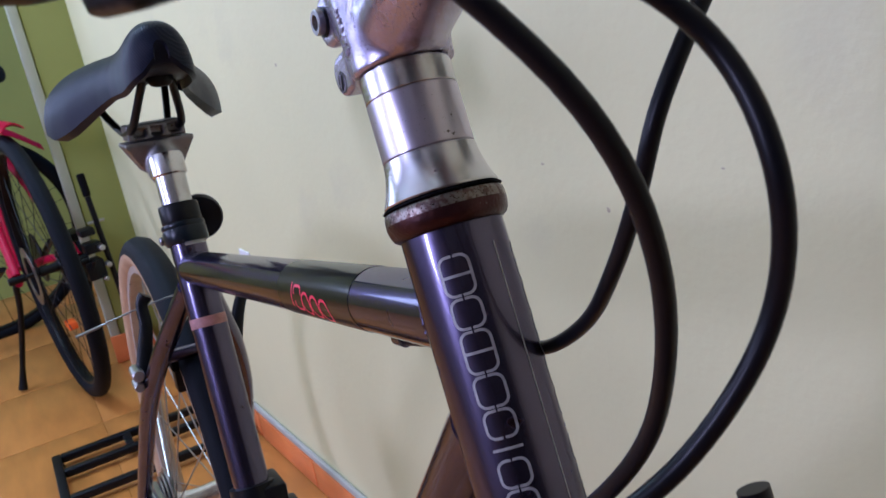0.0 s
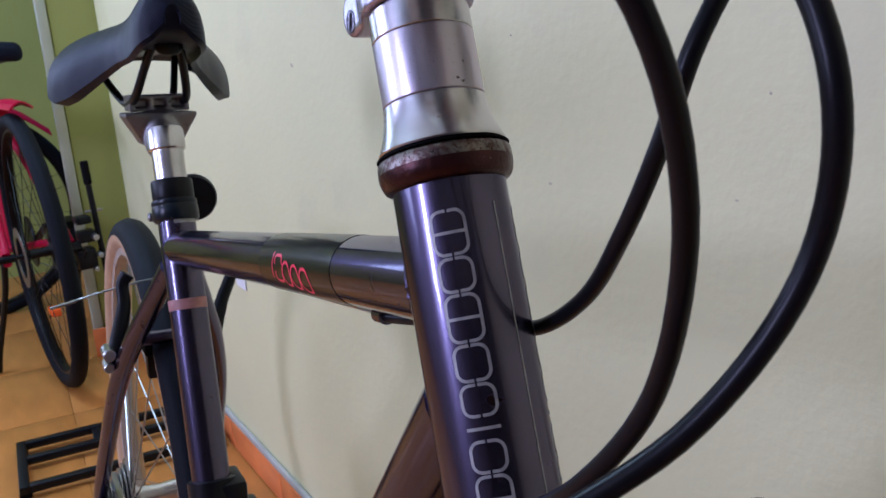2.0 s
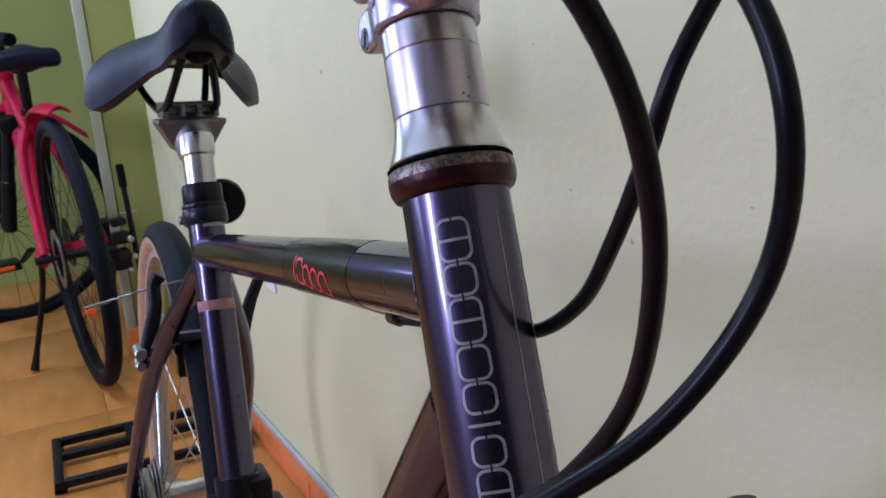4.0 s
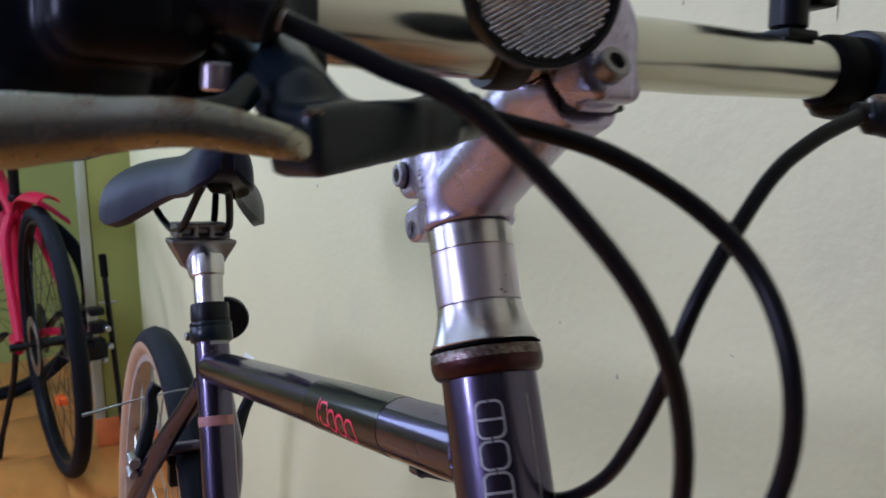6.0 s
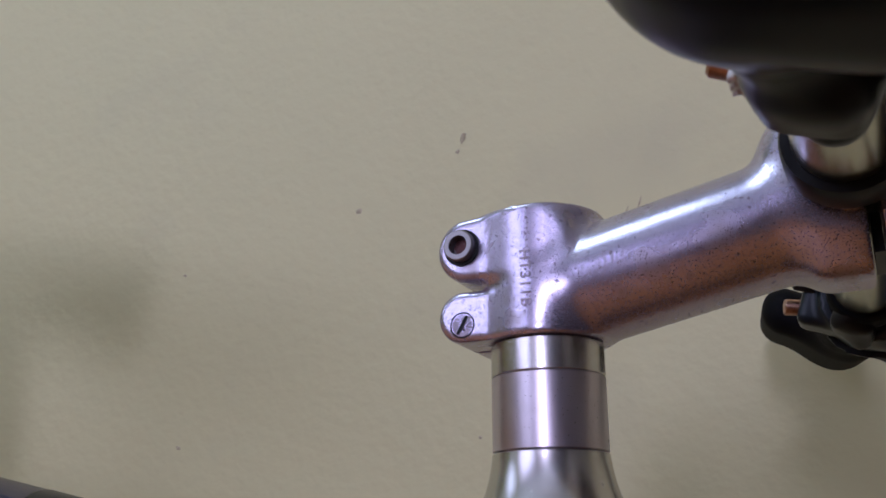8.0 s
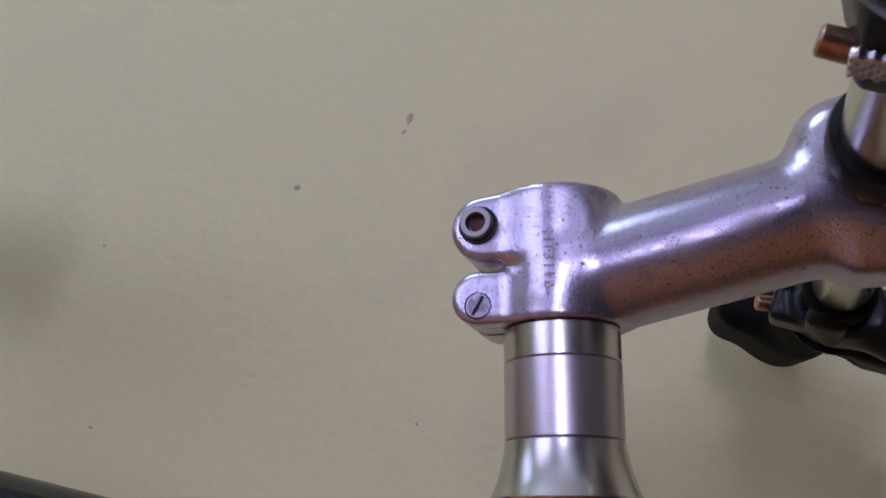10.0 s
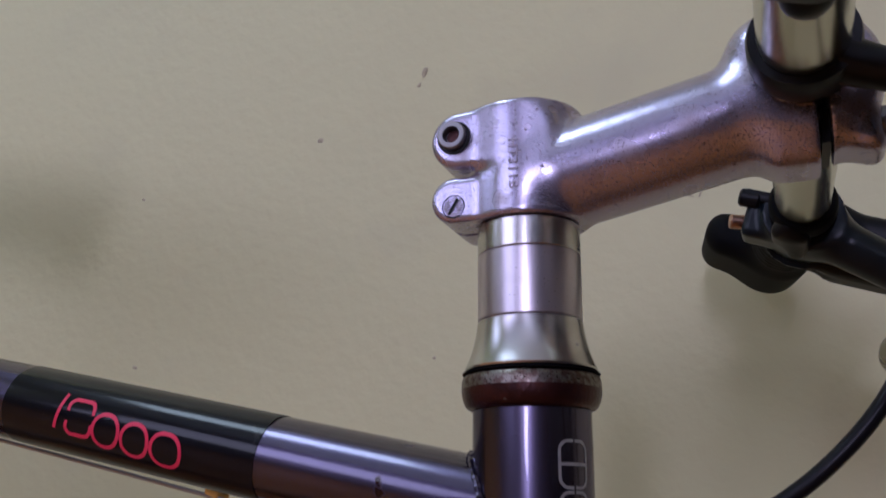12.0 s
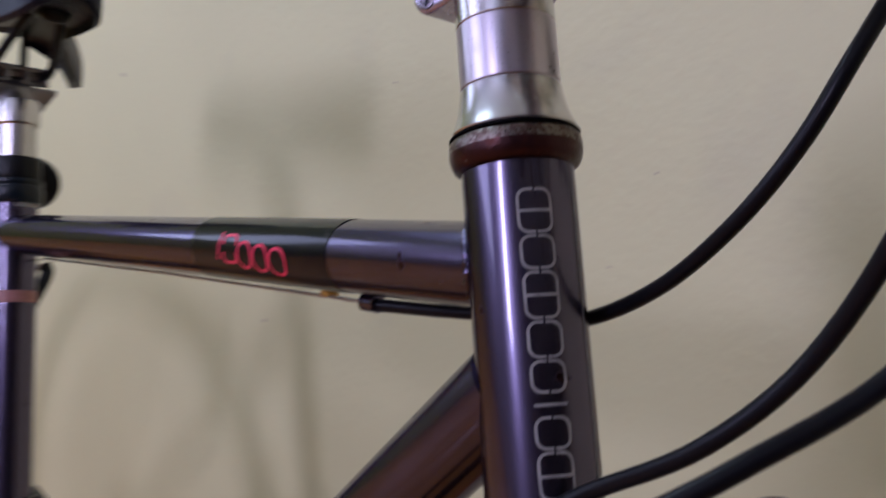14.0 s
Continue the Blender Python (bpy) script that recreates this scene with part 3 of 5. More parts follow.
blade_pts = spline([(0.1270, 0.1060, 0.0772), (0.1320, 0.1180, 0.0782), (0.1265, 0.1380, 0.0818), (0.1180, 0.1575, 0.0805), (0.1120, 0.1800, 0.0790), (0.1070, 0.2100, 0.0790), (0.1050, 0.2350, 0.0790), (0.1080, 0.2470, 0.0790)], 60)
blade_geo = sweep(blade_pts, [0.0018, 0.0032, 0.0046, 0.0056, 0.0076, 0.0076, 0.0074, 0.0076, 0.0084], 24, flat=0.50, side=(1, 0, 0))
for sign, yc, off in ((1, 0.1425, (0.0, 0.021, 0.0065)), (-1, 0.1045, (0.0, 0.0, 0.0))):
    g = (lambda q: q) if sign > 0 else mirrored
    at = lambda a, b, c: (a + off[0], b + off[1], c + off[2])
    field = lambda x, y, z: lever_body_field(x, y, z, yc, off)
    lever = part("brake_lever", g(carve(field, at(0.026, 0.050, 0.060), at(0.146, 0.146, 0.140), 0.0014)), LEVERBLACK, bike, "black brake lever bracket with scratched silver blade")
    part("blade", g(moved(blade_geo, Matrix.Translation(off))), BLADE, lever, "worn silver lever blade")
    # Blade root gets the black paint to stand for the shade it sits in.
    part("blade_root", g(moved(sweep(spline([(0.1262, 0.1390, 0.0825), (0.1230, 0.1290, 0.0850), (0.1170, 0.1225, 0.0905)], 14), [0.0036, 0.0034, 0.0032], 16, flat=0.6, side=(1, 0, 0)), Matrix.Translation(off))), LEVERBLACK, lever, "lever blade root, coloured dark for its shade")
    ribs = [(0.0, 0.0), (0.0054, 0.0), (0.0060, 0.0008)]
    for k in range(4):
        ribs += [(0.0060, 0.0010 + 0.0017 * k), (0.0060, 0.0019 + 0.0017 * k), (0.0053, 0.0021 + 0.0017 * k), (0.0053, 0.0025 + 0.0017 * k)]
    ribs += [(0.0048, 0.0085), (0.0040, 0.0090), (0.0038, 0.0125), (0.0, 0.0125)]
    part("adjuster", g(lathe(ribs, frame_of(at(0.1045, 0.0690, 0.0866), (-0.0040, -0.0105, 0.0017)), 28)), BLACK, lever, "ribbed cable adjuster")
    if sign < 0:
        part("pivot_pin", g(rod((0.1000, 0.1264, 0.0905), (0.1010, 0.1264, 0.0968), 0.0036, 18, 0.0006)), SATIN, lever, "small bare metal pivot pin")
        part("paint_chip", g(slab(0.1318, 0.1340, 0.1120, 0.1160, 0.0835, 0.0853, 0.0005)), WORN, lever, "bare metal chip")
        part("paint_chip", g(carve(lambda x, y, z: f_box(x, y, z, (0.0462, 0.1000, 0.0957), (0.0036, 0.0036, 0.0013), 0.0006) + 0.0005 * np.sin(x * 2600) * np.sin(y * 2100), (0.040, 0.094, 0.092), (0.053, 0.106, 0.100), 0.0005)), SATIN, lever, "scratched bare metal end")
    else:
        part("worn_edge", g(carve(lambda x, y, z: f_rod(x, y, z, (0.1030, 0.0850, 0.0975), (0.1055, 0.0960, 0.0975), 0.0036, 0.0044) + 0.0003 * np.sin(x * 1900) * np.sin(y * 1500), (0.094, 0.076, 0.090), (0.114, 0.107, 0.107), 0.0008)), WORN, lever, "scratched bare silver edge")
        part("trim_lever", g(join(slab(0.028, 0.042, yc - 0.012, yc - 0.005, 0.1160, 0.1215, 0.0015), rod((0.0265, yc - 0.0085, 0.1175), (0.036, yc - 0.0085, 0.1175), 0.0042, 14, 0.001))), BLACK, lever)
    ends = ((0.0345, yc, 0.109), (0.0245, yc - 0.003, 0.1065)) if sign > 0 else ((0.0465, 0.0935, 0.1014), (0.0363, 0.0952, 0.1018))
    part("clamp_bolt", g(rod(*ends, 0.0034 if sign > 0 else 0.0032, 20, 0.0006)), COPPER, lever, "coppery clamp bolt")

# gear shifter under the right grip
STOP = Vector((0.1073, -0.1130, 0.1060))  # where the gear cable leaves the shifter
AWAY = Vector((0.460, 0.806, -0.372))


def shifter_field(x, y, z):
    pod = f_box(x, y, z, (0.0850, -0.1440, 0.1150), (0.0200, 0.0180, 0.0190), 0.0085)
    hug = np.maximum(np.hypot(x - BAR_X, z - BAR_Z) - 0.0185, np.abs(y + 0.149) - 0.012)
    d = blend(pod, hug, 0.012)
    d = blend(d, f_box(x, y, z, (0.0622, -0.1600, 0.1018), (0.0305, 0.0260, 0.0278), 0.0225), 0.006)
    d = blend(d, f_rod(x, y, z, tuple(STOP - AWAY * 0.030), tuple(STOP - AWAY * 0.012), 0.0085, 0.0075), 0.003)
    d = blend(d, f_rod(x, y, z, (0.0520, -0.1500, 0.0890), (0.0600, -0.1220, 0.0910), 0.0100, 0.0095), 0.006)
    d = blend(d, f_box(x, y, z, (0.0600, -0.1170, 0.0930), (0.0090, 0.0095, 0.0112), 0.0050), 0.006)
    d = d + 0.0005 * np.exp(-(((y + 0.1360) / 0.0007) ** 2))
    return np.maximum(d, 0.0111 - np.hypot(x - BAR_X, z - BAR_Z))


shifter = part("shifter", carve(shifter_field, (0.020, -0.194, 0.070), (0.118, -0.112, 0.145), 0.0016), POD, bike, "black plastic thumb gear shifter")
part("cable_stop", lathe([(0.0, -0.0135), (0.0072, -0.0135), (0.0072, -0.0030), (0.0066, -0.0022), (0.0066, -0.0006), (0.0058, 0.0), (0.0, 0.0)], frame_of(STOP - AWAY * 0.0012, AWAY), 28), BLACK, shifter)
part("ferrule", rod(STOP - AWAY * 0.0012, STOP + AWAY * 0.0006, 0.0028, 18, 0.0003), DULLALLOY, shifter, "small brass-coloured ferrule")
part("shift_paddle", sweep(spline([(0.075, -0.136, 0.094), (0.072, -0.154, 0.086), (0.070, -0.176, 0.084)], 12), [0.005, 0.006, 0.007], 14, flat=0.5), BLACK, shifter)


def left_shifter_field(x, y, z):
    hug = np.hypot(x - BAR_X, z - BAR_Z) - 0.0185 + 0.0012 * np.cos((y - 0.15) * 620)
    hug = np.maximum(hug, np.abs(y - 0.1585) - 0.0040)
    pod = f_box(x, y, z, (0.084, 0.1640, 0.112), (0.018, 0.012, 0.016), 0.007)
    d = blend(hug, pod, 0.010)
    return np.maximum(d, 0.0111 - np.hypot(x - BAR_X, z - BAR_Z))


part("shifter", carve(left_shifter_field, (0.030, 0.150, 0.088), (0.108, 0.182, 0.140), 0.0016), BLACK, bike, "black plastic left gear shifter")

# ribbed sleeve inside the left lever
sleeve = [(0.0112, 0.1120), (0.0126, 0.1120), (0.0136, 0.1135)]
for k in range(4):
    y0 = 0.1150 + 0.0120 * k
    sleeve += [(0.0139, y0), (0.0142, y0 + 0.0060), (0.0139, y0 + 0.0090), (0.0131, y0 + 0.0100), (0.0131, y0 + 0.0110)]
sleeve += [(0.0128, 0.1625), (0.0112, 0.1630)]
part("bar_sleeve", lathe(sleeve, frame_of((BAR_X, 0, BAR_Z), (0, 1, 0)), 40, True), RUBBER, bike, "ribbed black rubber bar sleeve")
part("clamp_lug", carve(lambda x, y, z: blend(f_box(x, y, z, (0.053, 0.125, 0.1020), (0.008, 0.008, 0.0040), 0.003), f_rod(x, y, z, (0.052, 0.117, 0.1035), (0.056, 0.135, 0.0990), 0.0045), 0.004), (0.036, 0.106, 0.090), (0.070, 0.142, 0.112), 0.0014), BLACK, bike)

# small black mount on the left half of the bar
mount = part("light_mount", slab(BAR_X - 0.008, BAR_X + 0.008, 0.087, 0.103, BAR_Z + 0.0095, BAR_Z + 0.0135, 0.0015), BLACK, bike, "black plastic bar mount with a post")
part("post", rod((BAR_X, 0.095, BAR_Z + 0.014), (BAR_X, 0.095, BAR_Z + 0.038), 0.0072, 24, 0.001), BLACK, mount)
part("knob", join(slab(0.046, 0.062, 0.104, 0.114, 0.138, 0.150, 0.002), rod((0.054, 0.100, 0.145), (0.054, 0.118, 0.145), 0.003, 16)), BLACK, mount)
part("bracket", slab(0.040, 0.070, 0.075, 0.112, 0.152, 0.160, 0.002), BLACK, mount)

# round front reflector on a black strap
strap = part("reflector_bracket", lathe([(0.0126, -0.006), (0.0150, -0.006), (0.0156, -0.004), (0.0156, 0.004), (0.0150, 0.006), (0.0126, 0.006)], frame_of((BAR_X, -0.0285, BAR_Z), (0, 1, 0)), 40, True), BLACK, bike, "black plastic strap with a round clear reflector")
REFL = frame_of((0.092, -0.036, 0.1255), (1, -0.12, -0.05), (0, 0, 1))
part("arm", join(sweep([(0.066, -0.0285, 0.112), (0.080, -0.030, 0.110), (0.090, -0.034, 0.116)], [0.007, 0.006, 0.006], 16)), BLACK, strap)
reflector = part("reflector", lathe([(0, -0.005), (0.021, -0.005), (0.0232, -0.003), (0.0236, 0.0015), (0.0232, 0.0030), (0.0219, 0.0030), (0.0216, 0.0016), (0, 0.0016)], REFL, 64), BLACK, strap, "round reflector housing")
prisms_v, prisms_f = [], []
for i in range(-14, 15):
    for j in range(-16, 17):
        px, py = (i + 0.5 * (j % 2)) * 0.0016, j * 0.00138
        if math.hypot(px, py) > 0.0208:
            continue
        k = len(prisms_v)
        for a in range(6):
            t = radians(60 * a + 30)
            prisms_v.append(REFL @ Vector((px + 0.00074 * math.cos(t), py + 0.00074 * math.sin(t), 0.0017)))
        prisms_v.append(REFL @ Vector((px, py, 0.0017 + 0.0007)))
        prisms_f += [(k + a, k + (a + 1) % 6, k + 6) for a in range(6)]
part("prism_lens", (prisms_v, prisms_f), LENS, reflector, "clear prismatic reflector lens", smooth=False)

# frame tubes
TT_A, TT_B = Vector((-0.012, 0, -0.0400)), Vector((-0.523, 0, -0.1095))
R_TT = 0.0150
st_dir = Vector((math.cos(radians(74)), 0, -math.sin(radians(74))))
ST_TOP = Vector((-0.5337, 0, -0.075))
BB = ST_TOP + st_dir * 0.49
top_tube = part("top_tube", rod(TT_A + (TT_A - TT_B).normalized() * 0.020, TT_B, R_TT, 48), FRAME, bike, "dark metallic grey top tube with a black sticker")
down_tube = part("down_tube", rod((0.0165, 0, -0.0755), BB + Vector((0.014, 0, 0)), 0.0172, 48), FRAME, bike)
seat_tube = part("seat_tube", rod(BB, ST_TOP, 0.0160, 48), FRAME, bike, "dark metallic grey seat tube")
part("bottom_bracket", rod((BB.x, -0.036, BB.z), (BB.x, 0.036, BB.z), 0.024, 32, 0.002), FRAME, bike)


def weld(start, end, r, thick):
    """A rippled weld bead where a tube runs into the head tube."""
    m = frame_of(start, end - start, (0, 1, 0))
    pts = []
    for k in range(97):
        t = 2 * math.pi * k / 96
        u = -0.03
        while u < 0.05:
            p = m @ Vector((r * math.cos(t), r * math.sin(t), u))
            if (p - U * p.dot(U)).length > R_HEAD + 0.0003 and p.x < (U * p.dot(U)).x:
                break
            u += 0.0003
        pts.append(p)
    rad = [thick * (1 + 0.35 * (k % 3 == 0)) for k in range(97)]
    return sweep(pts, rad, 8, False, side=(0, 0.3, 1))


part("weld_bead", weld(TT_A, TT_B, R_TT, 0.0011), FRAME, top_tube)

# rear stays
for sign in (1, -1):
    stay = [(-0.530, 0.008 * sign, -0.127), (-0.545, 0.013 * sign, -0.142), (-0.571, 0.023 * sign, -0.170), (-0.611, 0.038 * sign, -0.214), (-0.655, 0.049 * sign, -0.262), (-0.697, 0.055 * sign, -0.308), (-0.813, 0.066 * sign, -0.433), (-0.845, 0.068 * sign, -0.468)]
    part("seat_stay", sweep(spline(stay, 40), [0.0098, 0.0098, 0.0098, 0.0095, 0.009, 0.0075], 20), FRAME, bike)
    chain = [(BB.x - 0.01, 0.026 * sign, BB.z), (BB.x - 0.14, 0.046 * sign, BB.z + 0.012), (-0.70, 0.058 * sign, -0.505), (-0.845, 0.064 * sign, -0.478)]
    part("chain_stay", sweep(spline(chain, 24), [0.012, 0.011, 0.009, 0.008], 18), FRAME, bike)
part("stay_bridge", rod((-0.611, -0.036, -0.210), (-0.611, 0.036, -0.210), 0.007, 16), FRAME, bike)

# seat post, collar, clamp
post_dir = -st_dir
SP = Vector((-0.540, 0, -0.053))
POST = frame_of(SP, post_dir)
part("seat_post", lathe([(0, -0.09), (0.0136, -0.09), (0.0136, 0.026), (0.0158, 0.0275), (0.0158, 0.043), (0.0150, 0.046), (0, 0.047)], POST, 40), ALLOY, bike, "silver alloy seat post")
strap2 = part("reflector_strap", lathe([(0.0136, -0.017), (0.0172, -0.017), (0.0178, -0.015), (0.0178, -0.002), (0.0172, 0.0), (0.0136, 0.0)], POST, 40, True), BLACK, bike, "black plastic strap with a round rear reflector")
part("rear_reflector", lathe([(0, -0.006), (0.020, -0.006), (0.0215, -0.003), (0.0215, 0.003), (0.018, 0.006), (0, 0.007)], frame_of((-0.572, 0.023, -0.073), (-1, 0.1, 0.1), (0, 1, 0)), 40), BLACK, strap2, "round black-backed rear reflector")
part("strap_arm", rod((-0.552, 0.008, -0.066), (-0.570, 0.020, -0.072), 0.005, 12), BLACK, strap2)
collar = part("seat_clamp", lathe([(0.0155, -0.036), (0.0182, -0.036), (0.0196, -0.034), (0.0196, -0.024), (0.0188, -0.022), (0.0196, -0.020), (0.0190, -0.0175), (0.0140, -0.0172)], POST, 40), LEVERBLACK, bike, "dark grey seat tube clamp collar")
part("clamp_bolt", rod((-0.552, -0.0206, -0.085), (-0.552, 0.0206, -0.085), 0.0040, 16, 0.001), DULLALLOY, collar, "small clamp bolt")

# saddle: lofted from nose to tail
def saddle_geo():
    verts, faces, n, k = [], [], 40, 33
    us = [0, 0.012, 0.03, 0.06, 0.1, 0.2, 0.3, 0.4, 0.5, 0.6, 0.7, 0.8, 0.88, 0.94, 0.98, 1.0]
    half = [0.006, 0.015, 0.0215, 0.0255, 0.0275, 0.0282, 0.029, 0.032, 0.040, 0.053, 0.068, 0.079, 0.0835, 0.081, 0.070, 0.050]
    drop = [0.012, 0.030, 0.038, 0.044, 0.048, 0.049, 0.046, 0.043, 0.046, 0.055, 0.066, 0.071, 0.065, 0.051, 0.034, 0.018]
    top = [0.084, 0.093, 0.0975, 0.1005, 0.102, 0.1015, 0.099, 0.0965, 0.0950, 0.0955, 0.097, 0.0985, 0.099, 0.097, 0.092, 0.084]
    grid = np.linspace(0, 1, n)
    for u in grid**1.15:
        w, h, z = (np.interp(u, us, v) for v in (half, drop, top))
        for j in range(k):
            v = -1 + 2 * j / (k - 1)
            a = abs(v) ** 1.1
            y = w * math.sin(min(1.0, a * 1.06) * math.pi / 2) * (1 if v > 0 else -1)
            zz = z - h * (1 - math.cos(a * math.pi / 2)) ** 1.15
            verts.append((-0.434 - 0.285 * u - 0.012 * (1 - a) * (u > 0.98), y * (1 + 0.05 * u) - 0.006 + 0.010 * u, zz + 0.003 - 0.020 * u))
    for i in range(n - 1):
        for j in range(k - 1):
            faces.append((i * k + j, i * k + j + 1, (i + 1) * k + j + 1, (i + 1) * k + j))
    # padded underside, arched between the wings
    m = len(verts)
    for i in range(n):
        row = verts[i * k:(i + 1) * k]
        top, low = max(p[2] for p in row), min(row[0][2], row[-1][2])
        mid = (row[0][1] + row[-1][1]) / 2
        u = i / (n - 1)
        thick = 0.92 * (top - low) if u < 0.38 else 0.026
        for j, (x, y, z) in enumerate(row):
            v = abs(-1 + 2 * j / (k - 1))
            under = low + 0.003 + (max(top - thick, low + 0.003) - low) * (1 - v ** 2.2)
            verts.append((x * 0.985 - 0.0086, mid + (y - mid) * (0.86 if v > 0.99 else 0.84), min(under, z - 0.003)))
    for i in range(n - 1):
        for j in range(k - 1):
            faces.append((m + i * k + j, m + (i + 1) * k + j, m + (i + 1) * k + j + 1, m + i * k + j + 1))
    edge = [i * k for i in range(n)] + [(n - 1) * k + j for j in range(1, k)] + [i * k + k - 1 for i in range(n - 2, -1, -1)] + [j for j in range(k - 2, 0, -1)]
    for a, b in zip(edge, edge[1:] + edge[:1]):
        faces.append((b, a, m + a, m + b))
    return verts, faces


saddle = part("saddle", saddle_geo(), VINYL, bike, "black vinyl saddle with narrow nose")
part("saddle_pan", sweep(spline([(-0.49, 0, 0.082), (-0.56, 0, 0.074), (-0.62, 0, 0.070), (-0.70, 0, 0.068)], 20), [0.012, 0.02, 0.04, 0.05], 18, flat=0.22), BLACK, saddle)
# Added filler block that keeps the underside of the nose dark.
part("nose_filler", carve(lambda x, y, z: f_box(x, y, z + 0.25 * (x + 0.50), (-0.512, -0.003, 0.068), (0.040, 0.011, 0.011), 0.007), (-0.556, -0.026, 0.036), (-0.446, 0.020, 0.100), 0.003), BLACK, saddle, "dark filler block under the saddle nose")
for sign in (1, -1):
    rail = [(-0.497, 0.008 * sign, 0.070), (-0.520, 0.014 * sign, 0.050), (-0.550, 0.021 * sign, 0.022), (-0.580, 0.0225 * sign, 0.014), (-0.625, 0.0225 * sign, 0.014), (-0.660, 0.030 * sign, 0.030), (-0.700, 0.040 * sign, 0.058)]
    part("rail", sweep(spline(rail, 40), 0.0036, 14), BLACK, saddle, "black steel saddle rail")
def cradle_field(x, y, z):
    high = np.clip((z + 0.020) / 0.022, 0, 1)
    body = np.maximum(np.maximum(np.abs(y) - (0.0180 + 0.0125 * high), np.abs(x + 0.582) - (0.0165 + 0.0055 * high)), np.maximum(z - 0.0055, -0.022 - z))
    scoop = 0.0145 - np.hypot(y, (z + 0.0185) * 1.0)
    body = np.maximum(body, np.minimum(scoop, -(x + 0.566)))
    neck = f_rod(x, y, z, (-0.563, 0, -0.022), (-0.575, 0, -0.004), 0.0158, 0.0160)
    return blend(body, neck, 0.003)


part("saddle_clamp", carve(cradle_field, (-0.614, -0.038, -0.040), (-0.545, 0.038, 0.012), 0.0014), DULLALLOY, saddle, "dull grey seat post cradle")
def plate_field(x, y, z):
    body = f_box(x, y, z, (-0.585, 0, 0.0138), (0.019, 0.0255, 0.0072), 0.0012)
    for c in (-0.0155, 0.0, 0.0155):
        body = np.maximum(body, -f_box(x, y, z, (-0.565, c, 0.0135), (0.008, 0.0056, 0.0036), 0.0012))
    return body


part("clamp_plate", carve(plate_field, (-0.608, -0.030, 0.004), (-0.560, 0.030, 0.024), 0.001), DULLALLOY, saddle, "dull grey upper clamp with three openings")

# wheels
def wheel(parent, name, axle, r=0.345, tyre_r=0.0195, gum=True, spokes=32, turn=0.0, label="", tread=TYRE, rimmat=RIM, spokemat=STEEL, hubmat=ALLOY):
    m = frame_of(axle, (0, 1, 0), (1, 0, 0)) @ pose(0, 0, 0, 0, 0, turn)
    rc = r - tyre_r
    rim = part(name, lathe([(rc - 0.026, -0.0075), (rc - 0.0245, -0.0110), (rc - 0.006, -0.0118), (rc - 0.006, -0.0098), (rc - 0.018, -0.006), (rc - 0.018, 0.006), (rc - 0.006, 0.0098), (rc - 0.006, 0.0118), (rc - 0.0245, 0.0110), (rc - 0.026, 0.0075)], m, 96, True), rimmat, parent, label)
    prof = []
    for k in range(25):
        t = radians(-150 + 300 * k / 24)
        bumpy = 0.0006 if k % 3 == 0 and 6 < k < 18 else 0.0
        prof.append((rc + (tyre_r + bumpy) * math.cos(t), (tyre_r + bumpy) * math.sin(t) * 0.96))
    tread_prof, gum_a, gum_b = prof[5:20], prof[:6], prof[19:]
    if gum:
        part("tyre", lathe(tread_prof, m, 112), tread, rim, "black tyre tread")
        part("sidewall", lathe(gum_a, m, 112), GUM, rim, "tan gum tyre sidewall")
        part("sidewall", lathe(gum_b, m, 112), GUM, rim, "tan gum tyre sidewall")
    else:
        part("tyre", lathe(prof, m, 112), tread, rim, "black rubber tyre")
    part("hub", lathe([(0, -0.058), (0.006, -0.058), (0.006, -0.034), (0.021, -0.033), (0.021, -0.029), (0.014, -0.024), (0.012, 0.0), (0.014, 0.024), (0.021, 0.029), (0.021, 0.033), (0.006, 0.034), (0.006, 0.058), (0, 0.058)], m, 28), hubmat, rim)
    one = link_mesh("spoke", *rod((0.0195, 0, 0.031), ((rc - 0.022) * math.cos(radians(15)), (rc - 0.022) * math.sin(radians(15)), 0.0), 0.0010, 6), spokemat)
    two = link_mesh("spoke", *rod((0.0195, 0, -0.031), ((rc - 0.022) * math.cos(radians(-15)), (rc - 0.022) * math.sin(radians(-15)), 0.0), 0.0010, 6), spokemat)
    for k in range(spokes):
        s = part("spoke", one if k % 2 else two, spokemat, rim)
        s.matrix_local = m @ pose(0, 0, 0, 0, 0, 360 * k / spokes)
    return rim


rear = wheel(bike, "rear_wheel", (-0.836, 0, -0.472), label="silver spoked rear wheel with gum-wall tyre")
front_wheel = wheel(bike, "front_wheel", (0.2273, 0, -0.522), turn=7, label="silver spoked front wheel with gum-wall tyre")
cass = frame_of((-0.845, -0.034, -0.475), (0, -1, 0), (1, 0, 0))
cog_prof = [(0.012, 0)]
for k in range(7):
    cog_prof += [(0.050 - 0.005 * k, 0.004 * k), (0.050 - 0.005 * k, 0.004 * k + 0.002), (0.030, 0.004 * k + 0.0022)]
part("cassette", lathe(cog_prof, cass, 40), STEEL, bike, "steel rear sprocket cluster")
part("derailleur", join(slab(-0.855, -0.825, -0.085, -0.066, -0.535, -0.500, 0.005), sweep(spline([(-0.84, -0.073, -0.53), (-0.825, -0.070, -0.58), (-0.80, -0.066, -0.625)], 12), [0.011, 0.009, 0.012], 12, flat=0.5)), BLACK, bike, "black rear derailleur")
